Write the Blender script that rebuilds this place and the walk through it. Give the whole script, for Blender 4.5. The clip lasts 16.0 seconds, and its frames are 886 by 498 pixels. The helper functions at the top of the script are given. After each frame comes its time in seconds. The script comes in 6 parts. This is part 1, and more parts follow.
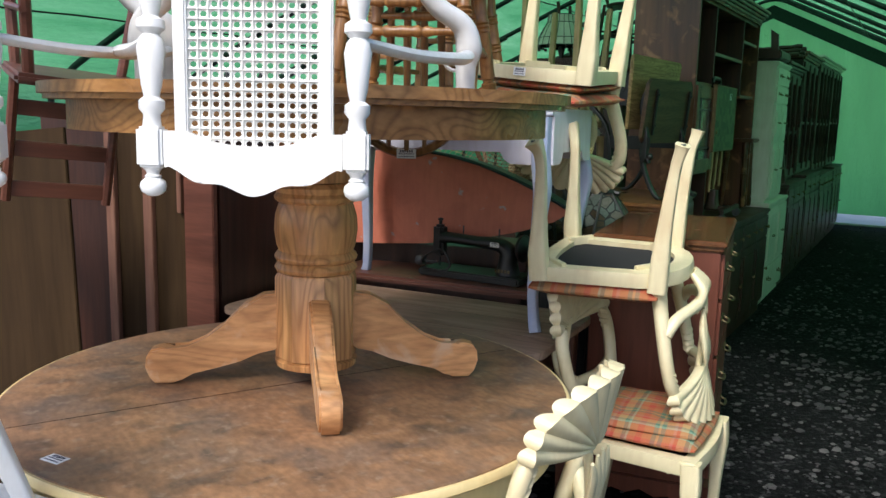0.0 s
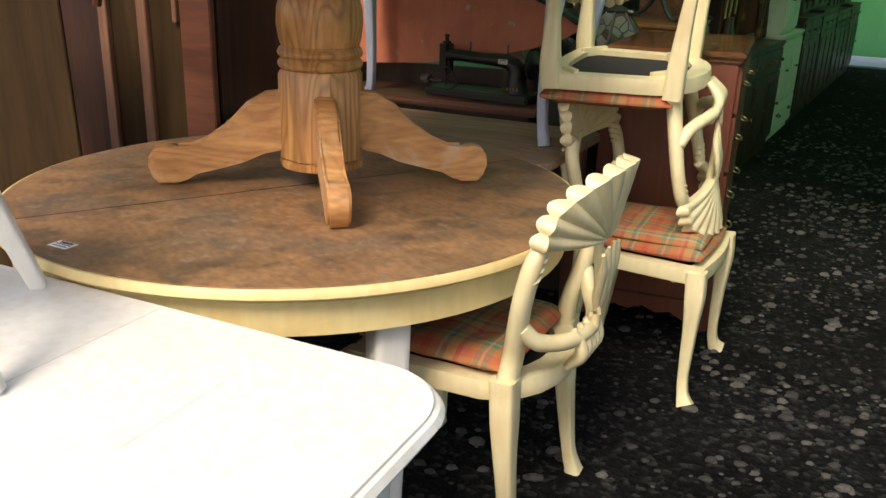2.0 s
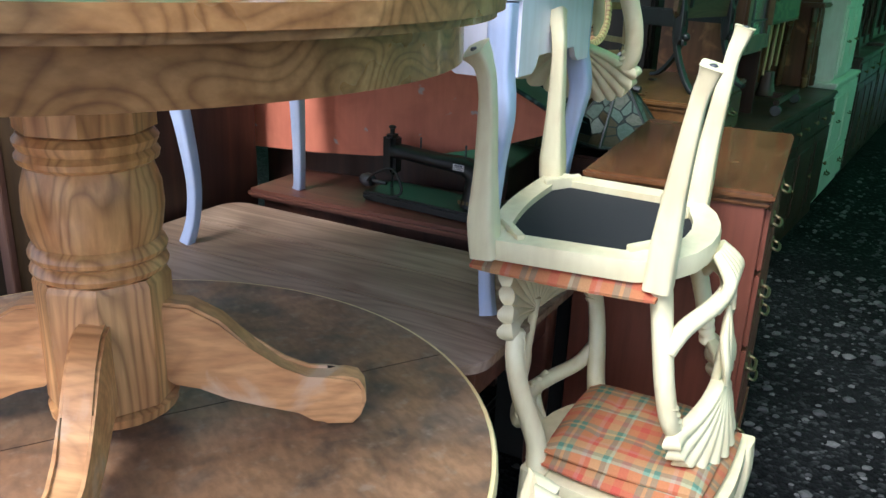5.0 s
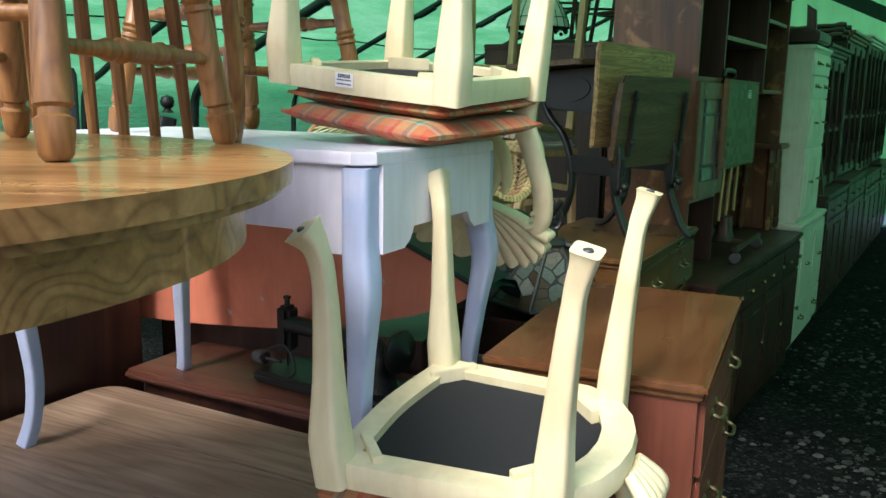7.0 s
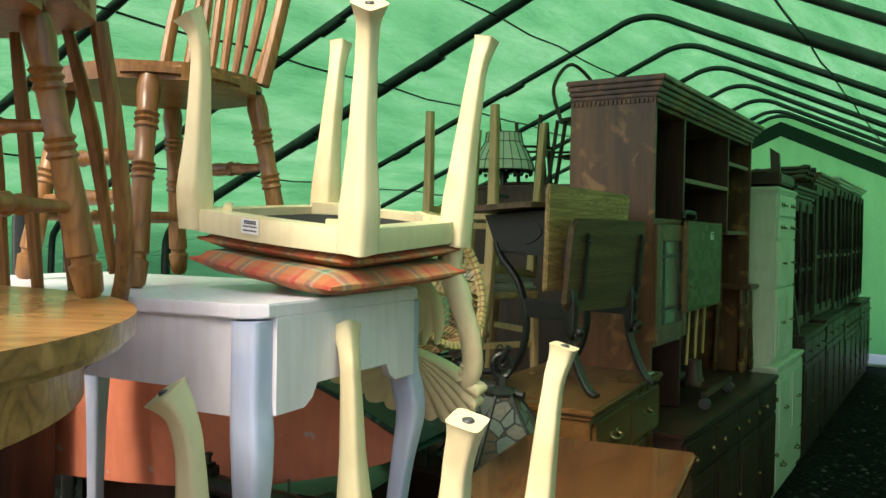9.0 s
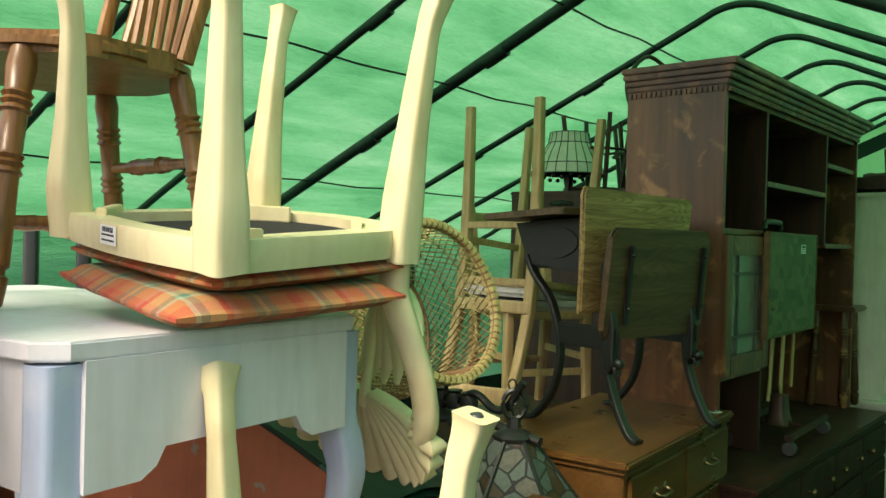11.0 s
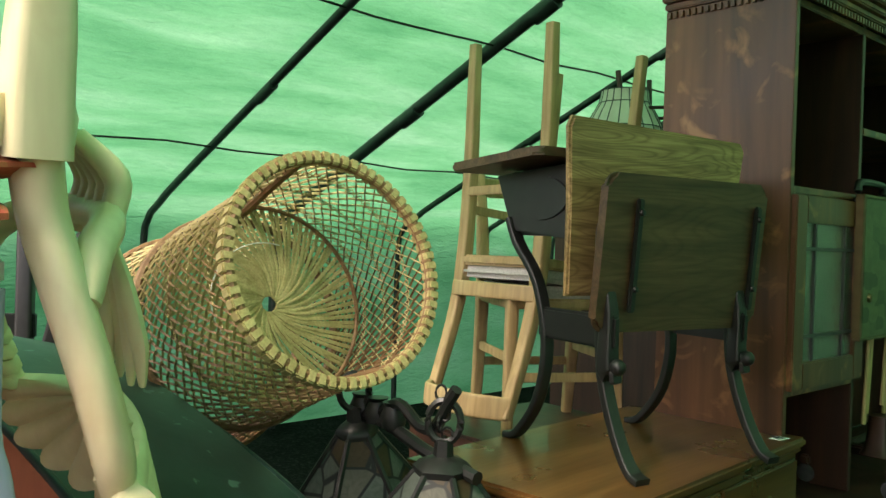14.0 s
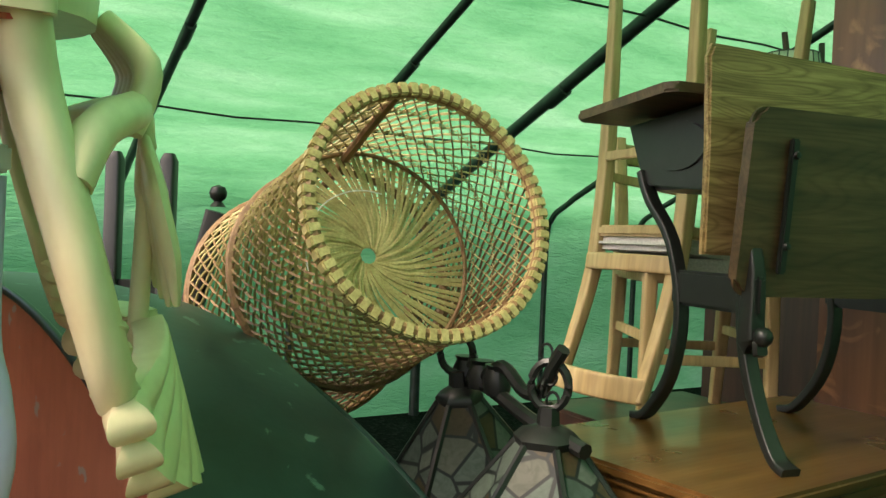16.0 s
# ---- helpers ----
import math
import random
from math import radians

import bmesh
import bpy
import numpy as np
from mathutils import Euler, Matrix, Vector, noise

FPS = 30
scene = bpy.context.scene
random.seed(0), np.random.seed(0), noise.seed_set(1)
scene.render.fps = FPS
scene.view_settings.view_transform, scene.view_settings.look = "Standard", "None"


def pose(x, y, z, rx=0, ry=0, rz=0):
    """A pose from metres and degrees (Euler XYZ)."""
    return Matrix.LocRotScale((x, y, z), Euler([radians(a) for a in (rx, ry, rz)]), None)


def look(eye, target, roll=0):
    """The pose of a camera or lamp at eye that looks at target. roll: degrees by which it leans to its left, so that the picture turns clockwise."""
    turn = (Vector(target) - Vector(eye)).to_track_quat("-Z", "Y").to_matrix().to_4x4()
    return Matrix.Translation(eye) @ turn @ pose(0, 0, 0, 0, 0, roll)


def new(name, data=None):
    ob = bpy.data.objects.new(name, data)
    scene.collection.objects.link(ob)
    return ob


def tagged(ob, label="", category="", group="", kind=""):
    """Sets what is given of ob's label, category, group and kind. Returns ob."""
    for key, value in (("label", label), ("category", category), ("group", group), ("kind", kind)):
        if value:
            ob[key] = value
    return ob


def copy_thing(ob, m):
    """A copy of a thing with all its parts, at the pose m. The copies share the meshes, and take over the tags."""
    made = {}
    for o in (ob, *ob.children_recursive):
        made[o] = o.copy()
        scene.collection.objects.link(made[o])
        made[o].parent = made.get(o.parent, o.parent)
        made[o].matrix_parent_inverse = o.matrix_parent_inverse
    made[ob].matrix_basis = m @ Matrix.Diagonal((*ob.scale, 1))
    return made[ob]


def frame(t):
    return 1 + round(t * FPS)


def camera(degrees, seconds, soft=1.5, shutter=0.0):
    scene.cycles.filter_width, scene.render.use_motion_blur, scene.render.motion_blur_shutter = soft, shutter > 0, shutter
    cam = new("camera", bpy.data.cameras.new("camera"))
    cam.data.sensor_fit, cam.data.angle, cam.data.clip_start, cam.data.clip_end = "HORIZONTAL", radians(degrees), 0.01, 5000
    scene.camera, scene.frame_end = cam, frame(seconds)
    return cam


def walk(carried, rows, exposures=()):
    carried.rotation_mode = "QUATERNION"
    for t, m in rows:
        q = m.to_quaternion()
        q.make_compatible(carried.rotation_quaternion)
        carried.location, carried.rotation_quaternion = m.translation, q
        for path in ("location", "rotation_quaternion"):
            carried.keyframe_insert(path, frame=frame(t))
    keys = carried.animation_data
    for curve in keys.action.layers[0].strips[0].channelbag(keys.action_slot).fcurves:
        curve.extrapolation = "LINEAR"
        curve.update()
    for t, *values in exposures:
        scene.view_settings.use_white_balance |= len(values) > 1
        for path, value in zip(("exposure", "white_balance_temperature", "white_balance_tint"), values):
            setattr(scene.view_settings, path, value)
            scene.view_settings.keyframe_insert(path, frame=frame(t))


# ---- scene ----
cam = camera(56.4, 16.0)
SKY, SUN = 0.15, 2.3
PATH = [
    (0, (0.438, -0.218, 1.499), (0.338, 1.755, 1.182), 1.4),
    (0.5, (0.443, -0.213, 1.471), (0.348, 1.732, 1.014), 1.4),
    (1, (0.452, -0.235, 1.456), (0.349, 1.697, 0.951), 1.5),
    (1.5, (0.446, -0.23, 1.431), (0.347, 1.67, 0.813), 1.6),
    (2, (0.418, -0.202, 1.351), (0.331, 1.683, 0.689), 1.8),
    (2.5, (0.418, -0.057, 1.359), (0.326, 1.821, 0.679), 1.7),
    (3, (0.43, 0.117, 1.403), (0.32, 1.989, 0.709), 1.6),
    (3.5, (0.471, 0.328, 1.406), (0.382, 2.212, 0.741), 1.6),
    (4, (0.544, 0.447, 1.46), (0.43, 2.329, 0.795), 1.6),
    (4.2, (0.578, 0.507, 1.508), (0.443, 2.383, 0.826), 2.1),
    (6.5, (0.878, 1.097, 1.646), (0.628, 3.008, 1.112), 1.1),
    (7, (0.924, 1.158, 1.64), (0.744, 3.116, 1.277), 1.0),
    (7.5, (0.936, 1.172, 1.645), (0.837, 3.153, 1.386), 1.8),
    (8.5, (1.019, 1.215, 1.654), (0.893, 3.21, 1.592), 1.2),
    (10.8, (1.298, 1.724, 1.686), (0.887, 3.682, 1.671), 1.7),
    (11, (1.326, 1.773, 1.675), (0.901, 3.727, 1.655), 1.5),
    (11.5, (1.355, 1.946, 1.645), (0.907, 3.895, 1.624), 1.7),
    (12, (1.423, 2.111, 1.633), (0.97, 4.059, 1.612), 1.6),
    (12.5, (1.521, 2.234, 1.627), (1.063, 4.181, 1.616), 1.6),
    (13, (1.557, 2.341, 1.63), (1.08, 4.283, 1.613), 1.7),
    (13.5, (1.565, 2.467, 1.604), (1.002, 4.386, 1.586), 1.7),
    (14, (1.57, 2.575, 1.57), (0.887, 4.454, 1.55), 1.8),
    (14.5, (1.621, 2.69, 1.565), (0.781, 4.506, 1.537), 1.9),
    (15, (1.61, 2.741, 1.512), (0.618, 4.478, 1.504), 2.2),
    (15.5, (1.598, 2.781, 1.494), (0.496, 4.45, 1.472), 2.3),
    (16, (1.593, 2.778, 1.469), (0.564, 4.493, 1.436), 2.5),
]
EXPOSURES = [(0, 0.53, 6050, 12), (1, 0.53, 5850, 10), (1.5, 0.53, 6300, 10), (2.5, 0.4, 8300, 13), (3, 0.62, 7900, 13), (3.5, 0.95, 6200, 16), (4, 1.1, 5400, 10), (6.5, 1.05, 5700, 12), (7.5, 0.93, 6450, 12), (8.5, 0.95, 7000, 10), (11, 0.97, 7500, 3), (12.3, 1.16, 5100, 9), (13.1, 1.32, 5100, 11), (14, 1.26, 7300, 16), (15.5, 1.37, 7600, 19), (16, 1.33, 7600, 17)]
walk(cam, [(t, look(eye, target, roll)) for t, eye, target, roll in PATH], EXPOSURES)

# ---------- world and light ----------
world = bpy.data.worlds.new("sky")
scene.world = world
world.use_nodes = True
wn = world.node_tree.nodes
sky = wn.new("ShaderNodeTexSky")
sky.sky_type, sky.sun_disc = "NISHITA", False
sky.sun_elevation, sky.sun_rotation = radians(48), radians(205)
sky.air_density, sky.dust_density = 1.0, 3.0
wn["Background"].inputs[1].default_value = SKY
world.node_tree.links.new(sky.outputs[0], wn["Background"].inputs[0])
sun = new("sun", bpy.data.lights.new("sun", "SUN"))
sun.data.energy, sun.data.angle, sun.data.color = SUN, radians(20), (1.0, 0.95, 0.88)
sun.matrix_world = look((0, 0, 20), Vector((0, 0, 20)) - Vector((math.sin(radians(205)) * 0.669, math.cos(radians(205)) * 0.669, 0.743)))

# ---------- mesh helpers ----------
TH = 27.0
UA = Vector((math.sin(radians(TH)), math.cos(radians(TH)), 0))
VA = Vector((math.cos(radians(TH)), -math.sin(radians(TH)), 0))


def tent(s, d, z):
    """A point from the way along the tent, the way to its right and the height."""
    return UA * s + VA * d + Vector((0, 0, z))


def axes(o, x, y, z):
    m = Matrix.Identity(4)
    for i, a in enumerate((x, y, z)):
        a = Vector(a).normalized()
        m[0][i], m[1][i], m[2][i] = a
    m.translation = o
    return m


def box(bm, c, size, bevel=0.0, m=None):
    t = Matrix.Translation(c) @ Matrix.Diagonal((*size, 1))
    r = bmesh.ops.create_cube(bm, size=1, matrix=(m @ t) if m else t)
    if bevel:
        es = list({e for v in r["verts"] for e in v.link_edges})
        bmesh.ops.bevel(bm, geom=es, offset=bevel, segments=2, affect="EDGES", clamp_overlap=True)


def rings(bm, loops, closed=True, caps=True):
    vs = [[bm.verts.new(p) for p in lp] for lp in loops]
    n = len(vs[0])
    for a, b in zip(vs, vs[1:]):
        for i in range(n if closed else n - 1):
            bm.faces.new((a[i], a[(i + 1) % n], b[(i + 1) % n], b[i]))
    if caps:
        bm.faces.new(vs[0][::-1])
        bm.faces.new(vs[-1])


def lathe(bm, prof, seg=16, m=None):
    m = m or Matrix.Identity(4)
    rings(bm, [[m @ Vector((r * math.cos(a), r * math.sin(a), z)) for a in [2 * math.pi * i / seg for i in range(seg)]] for r, z in prof])


def turned(bm, a, b, prof, seg=12):
    """A turned piece from a to b; prof: (part of the way, radius)."""
    a, b = Vector(a), Vector(b)
    q = (b - a).to_track_quat("Z", "Y").to_matrix().to_4x4()
    lathe(bm, [(r, k * (b - a).length) for k, r in prof], seg, Matrix.Translation(a) @ q)


def curve_pts(pts, n):
    pts = [Vector(p) for p in pts]
    if n <= 1 or len(pts) < 3:
        return pts
    out = []
    for i in range(len(pts) - 1):
        p0, p1, p2, p3 = pts[max(i - 1, 0)], pts[i], pts[i + 1], pts[min(i + 2, len(pts) - 1)]
        for k in range(n):
            t = k / n
            out.append(0.5 * (2 * p1 + (p2 - p0) * t + (2 * p0 - 5 * p1 + 4 * p2 - p3) * t * t + (3 * p1 - p0 - 3 * p2 + p3) * t ** 3))
    return out + [pts[-1]]


def sweep(bm, pts, w, h=None, seg=10, n=4, up=(0, 0, 1), square=False, loop=False):
    """A bar along a smooth line. w, h: half widths, single or one a point given."""
    given = len(pts)
    ps = curve_pts(pts, n)
    h = w if h is None else h

    def val(q, i):
        if isinstance(q, (int, float)):
            return q
        k = i / max(len(ps) - 1, 1) * (given - 1)
        j = min(int(k), given - 2)
        return q[j] + (q[j + 1] - q[j]) * (k - j)
    loops = []
    up = Vector(up)
    for i, p in enumerate(ps):
        t = (ps[min(i + 1, len(ps) - 1)] - ps[max(i - 1, 0)]).normalized()
        if loop:
            t = (ps[(i + 1) % len(ps)] - ps[i - 1]).normalized()
        x = t.cross(up)
        if x.length < 1e-3:
            x = t.cross(Vector((0.3, 1, 0.1)))
        x.normalize()
        y = x.cross(t)
        a, b = val(w, i), val(h, i)
        if square:
            q = ((1, 0.55), (0.95, 0.82), (0.82, 0.95), (0.55, 1))
            cs = [*q, *((-u, v) for u, v in q[::-1]), *((-u, -v) for u, v in q), *((u, -v) for u, v in q[::-1])]
        else:
            cs = [(math.cos(2 * math.pi * k / seg), math.sin(2 * math.pi * k / seg)) for k in range(seg)]
        loops.append([p + x * (a * ca) + y * (b * cb) for ca, cb in cs])
    if loop:
        rings(bm, loops + [loops[0]], True, False)
        bmesh.ops.remove_doubles(bm, verts=bm.verts, dist=1e-6)
    else:
        rings(bm, loops)


def prism(bm, outline, t, m=None, bevel=0.0):
    """An outline in x and y, from z = 0 to t."""
    m = m or Matrix.Identity(4)
    lo = [bm.verts.new(m @ Vector((x, y, 0))) for x, y in outline]
    hi = [bm.verts.new(m @ Vector((x, y, t))) for x, y in outline]
    fs = [bm.faces.new(lo[::-1]), bm.faces.new(hi)]
    n = len(lo)
    fs += [bm.faces.new((lo[i], lo[(i + 1) % n], hi[(i + 1) % n], hi[i])) for i in range(n)]
    if bevel:
        bmesh.ops.bevel(bm, geom=list(fs[0].edges) + list(fs[1].edges), offset=bevel, segments=2, affect="EDGES", clamp_overlap=True)


def mesh_of(name, bm, material, sharp=35):
    bmesh.ops.recalc_face_normals(bm, faces=bm.faces)
    me = bpy.data.meshes.new(name)
    bm.to_mesh(me)
    bm.free()
    me.materials.append(material)
    me.polygons.foreach_set("use_smooth", [True] * len(me.polygons))
    me.set_sharp_from_angle(angle=radians(sharp))
    return me


def part(name, bm, material, parent, label="", sharp=44):
    ob = new(name, mesh_of(name, bm, material, sharp))
    ob.parent = parent
    return tagged(ob, label)


def thing(name, m, label, category, group=""):
    ob = new(name)
    ob.empty_display_size = 0.1
    ob.matrix_basis = m
    return tagged(ob, label, category, group)


def single(name, bm, material, m, label, category, group="", kind="", sharp=44):
    ob = new(name, mesh_of(name, bm, material, sharp))
    ob.matrix_basis = m
    return tagged(ob, label, category, group, kind)


# ---------- materials ----------
def nodes_of(name, rough=0.5, metal=0.0):
    ma = bpy.data.materials.new(name)
    ma.use_nodes = True
    nt = ma.node_tree
    b = nt.nodes["Principled BSDF"]
    b.inputs["Roughness"].default_value, b.inputs["Metallic"].default_value = rough, metal
    return ma, nt, b


def tex(nt, kind, scale, coord="Object", stretch=(1, 1, 1), **inputs):
    tc, mp = nt.nodes.new("ShaderNodeTexCoord"), nt.nodes.new("ShaderNodeMapping")
    mp.inputs["Scale"].default_value = stretch
    nt.links.new(tc.outputs[coord], mp.inputs[0])
    t = nt.nodes.new("ShaderNodeTex" + kind)
    nt.links.new(mp.outputs[0], t.inputs["Vector"])
    t.inputs["Scale"].default_value = scale
    for k, v in inputs.items():
        t.inputs[k].default_value = v
    return t


def ramp(nt, src, stops, mode="LINEAR"):
    r = nt.nodes.new("ShaderNodeValToRGB")
    r.color_ramp.interpolation = mode
    e = r.color_ramp.elements
    while len(e) < len(stops):
        e.new(0.5)
    for el, (p, c) in zip(e, stops):
        el.position, el.color = p, (*c, 1)
    nt.links.new(src, r.inputs[0])
    return r.outputs[0]


def mix(nt, a, b, fac, mode="MIX"):
    x = nt.nodes.new("ShaderNodeMix")
    x.data_type, x.blend_type = "RGBA", mode
    for sock, v in ((x.inputs[0], fac), (x.inputs[6], a), (x.inputs[7], b)):
        if isinstance(v, (int, float)):
            sock.default_value = v
        elif isinstance(v, tuple):
            sock.default_value = (*v, 1)
        else:
            nt.links.new(v, sock)
    return x.outputs[2]


def bump(nt, b, src, strength, dist=0.004):
    n = nt.nodes.new("ShaderNodeBump")
    n.inputs["Strength"].default_value, n.inputs["Distance"].default_value = strength, dist
    nt.links.new(src, n.inputs["Height"])
    nt.links.new(n.outputs[0], b.inputs["Normal"])


def wood(name, dark, light, axis="z", rough=0.4, scale=14, wear=None, coat=0.0, figure=0.0):
    ma, nt, b = nodes_of(name, rough)
    st = {"x": (0.08, 1, 1), "y": (1, 0.08, 1), "z": (1, 1, 0.08)}[axis]
    g = tex(nt, "Noise", scale, stretch=st, Detail=7, Distortion=1.2)
    fine = tex(nt, "Noise", scale * 7, stretch=st, Detail=3)
    big = tex(nt, "Noise", 3.5, Detail=4)
    c = ramp(nt, g.outputs[0], [(0.3, dark), (0.52, tuple((p + q) / 2 for p, q in zip(dark, light))), (0.7, light)])
    if figure:
        # growth rings: contour lines of a long, slow noise
        slow = tex(nt, "Noise", scale * 0.42, stretch=tuple(0.16 if q < 1 else 1 for q in st), Detail=1.5, Distortion=0.3)
        many = nt.nodes.new("ShaderNodeMath")
        many.operation = "MULTIPLY"
        many.inputs[1].default_value = 46
        nt.links.new(slow.outputs[0], many.inputs[0])
        saw = nt.nodes.new("ShaderNodeMath")
        saw.operation = "PINGPONG"
        saw.inputs[1].default_value = 1
        nt.links.new(many.outputs[0], saw.inputs[0])
        c = mix(nt, c, ramp(nt, saw.outputs[0], [(0.0, (0.42, 0.34, 0.26)), (0.3, (0.8, 0.75, 0.68)), (0.6, (1.08, 1.08, 1.08))]), figure, "MULTIPLY")
    c = mix(nt, c, ramp(nt, fine.outputs[0], [(0.35, (0.55, 0.5, 0.45)), (0.6, (1, 1, 1))]), 0.45, "MULTIPLY")
    c = mix(nt, c, ramp(nt, big.outputs[0], [(0.3, (0.62, 0.58, 0.55)), (0.65, (1.0, 1.0, 1.0))]), 0.6, "MULTIPLY")
    if wear:
        w = tex(nt, "Noise", 9, Detail=6, Distortion=0.6)
        c = mix(nt, c, wear, ramp(nt, w.outputs[0], [(0.56, (0, 0, 0)), (0.68, (0.7, 0.7, 0.7))]))
    nt.links.new(c, b.inputs["Base Color"])
    r = nt.nodes.new("ShaderNodeMapRange")
    r.inputs[3].default_value, r.inputs[4].default_value = rough - 0.12, rough + 0.15
    nt.links.new(big.outputs[0], r.inputs[0])
    nt.links.new(r.outputs[0], b.inputs["Roughness"])
    b.inputs["Coat Weight"].default_value = coat
    bump(nt, b, fine.outputs[0], 0.25, 0.002)
    return ma


def paint(name, col, stain, rough=0.4, amount=0.5, grain=(1, 1, 0.15), bumpy=0.12, chips=None):
    ma, nt, b = nodes_of(name, rough)
    n1 = tex(nt, "Noise", 7, Detail=5, Distortion=0.8)
    n2 = tex(nt, "Noise", 45, stretch=grain, Detail=4)
    c = mix(nt, col, stain, ramp(nt, n1.outputs[0], [(0.42, (0, 0, 0)), (0.72, (amount,) * 3)]))
    c = mix(nt, c, ramp(nt, n2.outputs[0], [(0.35, (0.86, 0.84, 0.8)), (0.6, (1, 1, 1))]), 0.5, "MULTIPLY")
    if chips:
        n3 = tex(nt, "Noise", 16, Detail=8, Distortion=0.3)
        c = mix(nt, c, chips, ramp(nt, n3.outputs[0], [(0.66, (0, 0, 0)), (0.69, (0.8, 0.8, 0.8))]))
    nt.links.new(c, b.inputs["Base Color"])
    bump(nt, b, n2.outputs[0], bumpy, 0.003)
    return ma


def plain(name, col, rough=0.5, metal=0.0, scale=30, vary=0.25):
    ma, nt, b = nodes_of(name, rough, metal)
    n = tex(nt, "Noise", scale, Detail=5)
    lo = tuple(c * (1 - vary) for c in col)
    nt.links.new(ramp(nt, n.outputs[0], [(0.35, lo), (0.65, col)]), b.inputs["Base Color"])
    bump(nt, b, n.outputs[0], 0.15, 0.002)
    return ma


oak = wood("oak", (0.52, 0.235, 0.085), (0.78, 0.45, 0.18), "z", 0.35, 13, figure=0.6)
oak_flat = wood("oak_flat", (0.32, 0.15, 0.045), (0.56, 0.3, 0.105), "x", 0.28, 12, coat=0.2, figure=0.6)
oak_worn = wood("oak_worn", (0.55, 0.26, 0.1), (0.78, 0.44, 0.19), "x", 0.45, 12, wear=(0.6, 0.42, 0.28), figure=0.3)
windsor_oak = wood("windsor_oak", (0.17, 0.075, 0.02), (0.36, 0.18, 0.055), "z", 0.35, 18, figure=0.4)
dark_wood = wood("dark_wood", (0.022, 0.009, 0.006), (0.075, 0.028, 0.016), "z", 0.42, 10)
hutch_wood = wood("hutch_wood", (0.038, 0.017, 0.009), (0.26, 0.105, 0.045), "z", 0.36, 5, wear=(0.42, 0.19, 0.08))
mahogany = wood("mahogany", (0.12, 0.034, 0.018), (0.2, 0.06, 0.032), "z", 0.45, 8)
mahogany_top = wood("mahogany_top", (0.1, 0.038, 0.014), (0.17, 0.07, 0.026), "y", 0.22, 10, coat=0.3)
chest_wood = wood("chest_wood", (0.095, 0.04, 0.011), (0.18, 0.088, 0.026), "y", 0.3, 10, coat=0.2)
plank_wood = wood("plank_wood", (0.25, 0.16, 0.1), (0.46, 0.33, 0.23), "x", 0.5, 9, figure=0.35)
red_wood = wood("red_wood", (0.1, 0.035, 0.022), (0.2, 0.075, 0.045), "x", 0.4, 10)
# browns set darker than the boards' own, standing in for shade; specular cut too
shaded_board_wood = wood("shaded_board_wood", (0.03, 0.017, 0.007), (0.058, 0.034, 0.014), "z", 0.8, 6)
shaded_board_wood.node_tree.nodes["Principled BSDF"].inputs["Specular IOR Level"].default_value = 0.15
strip_wood = wood("strip_wood", (0.15, 0.065, 0.04), (0.27, 0.135, 0.085), "z", 0.55, 9)
beech = wood("beech", (0.5, 0.34, 0.15), (0.62, 0.46, 0.24), "z", 0.5, 10)
desk_light = wood("desk_light", (0.24, 0.15, 0.06), (0.52, 0.36, 0.16), "x", 0.5, 34, figure=0.55)
desk_dark = wood("desk_dark", (0.055, 0.03, 0.014), (0.15, 0.09, 0.042), "x", 0.5, 22, figure=0.4)
cream = paint("cream", (0.74, 0.67, 0.42), (0.56, 0.38, 0.19), 0.36, 0.42)
cream_rim = paint("cream_rim", (0.8, 0.66, 0.33), (0.72, 0.45, 0.16), 0.4, 0.6)
white = paint("white_paint", (0.82, 0.82, 0.8), (0.74, 0.72, 0.68), 0.35, 0.4)
lilac = paint("lilac_paint", (0.43, 0.5, 0.68), (0.66, 0.68, 0.76), 0.5, 0.45)
pale_top = paint("pale_top", (0.74, 0.72, 0.77), (0.6, 0.58, 0.63), 0.35, 0.4)
white_chest = paint("white_chest", (0.7, 0.69, 0.62), (0.55, 0.52, 0.45), 0.5, 0.4)
orange = paint("orange_paint", (0.62, 0.2, 0.115), (0.47, 0.13, 0.075), 0.5, 0.7, chips=(0.42, 0.42, 0.4))
teal = paint("teal_paint", (0.007, 0.03, 0.028), (0.018, 0.055, 0.048), 0.45, 0.6, chips=(0.1, 0.2, 0.17))
slate = plain("patina_top", (0.25, 0.15, 0.085), 0.4)
iron = plain("black_iron", (0.012, 0.013, 0.012), 0.42, 0.05)
black_cloth = plain("black_cloth", (0.012, 0.012, 0.013), 0.95, 0, 200)
steel = plain("painted_steel", (0.07, 0.08, 0.085), 0.4, 0.6, 12)
brass = plain("dull_brass", (0.18, 0.14, 0.07), 0.45, 0.9)
grey_cloth = plain("grey_cloth", (0.62, 0.6, 0.56), 0.95, 0, 150)
paper = plain("paper", (0.8, 0.8, 0.78), 0.8, 0, 8, 0.08)
ink = plain("ink", (0.06, 0.06, 0.09), 0.8)
wicker = wood("wicker", (0.2, 0.1, 0.045), (0.42, 0.25, 0.12), "z", 0.55, 30)
wicker_pale = wood("wicker_pale", (0.46, 0.37, 0.15), (0.64, 0.55, 0.26), "z", 0.5, 30)
cane = paint("cane", (0.8, 0.79, 0.74), (0.7, 0.66, 0.58), 0.5, 0.5)
green_felt = plain("green_marbled", (0.075, 0.085, 0.035), 0.55, 0, 14, 0.6)
lead = plain("lead", (0.1, 0.1, 0.105), 0.5, 0.6)
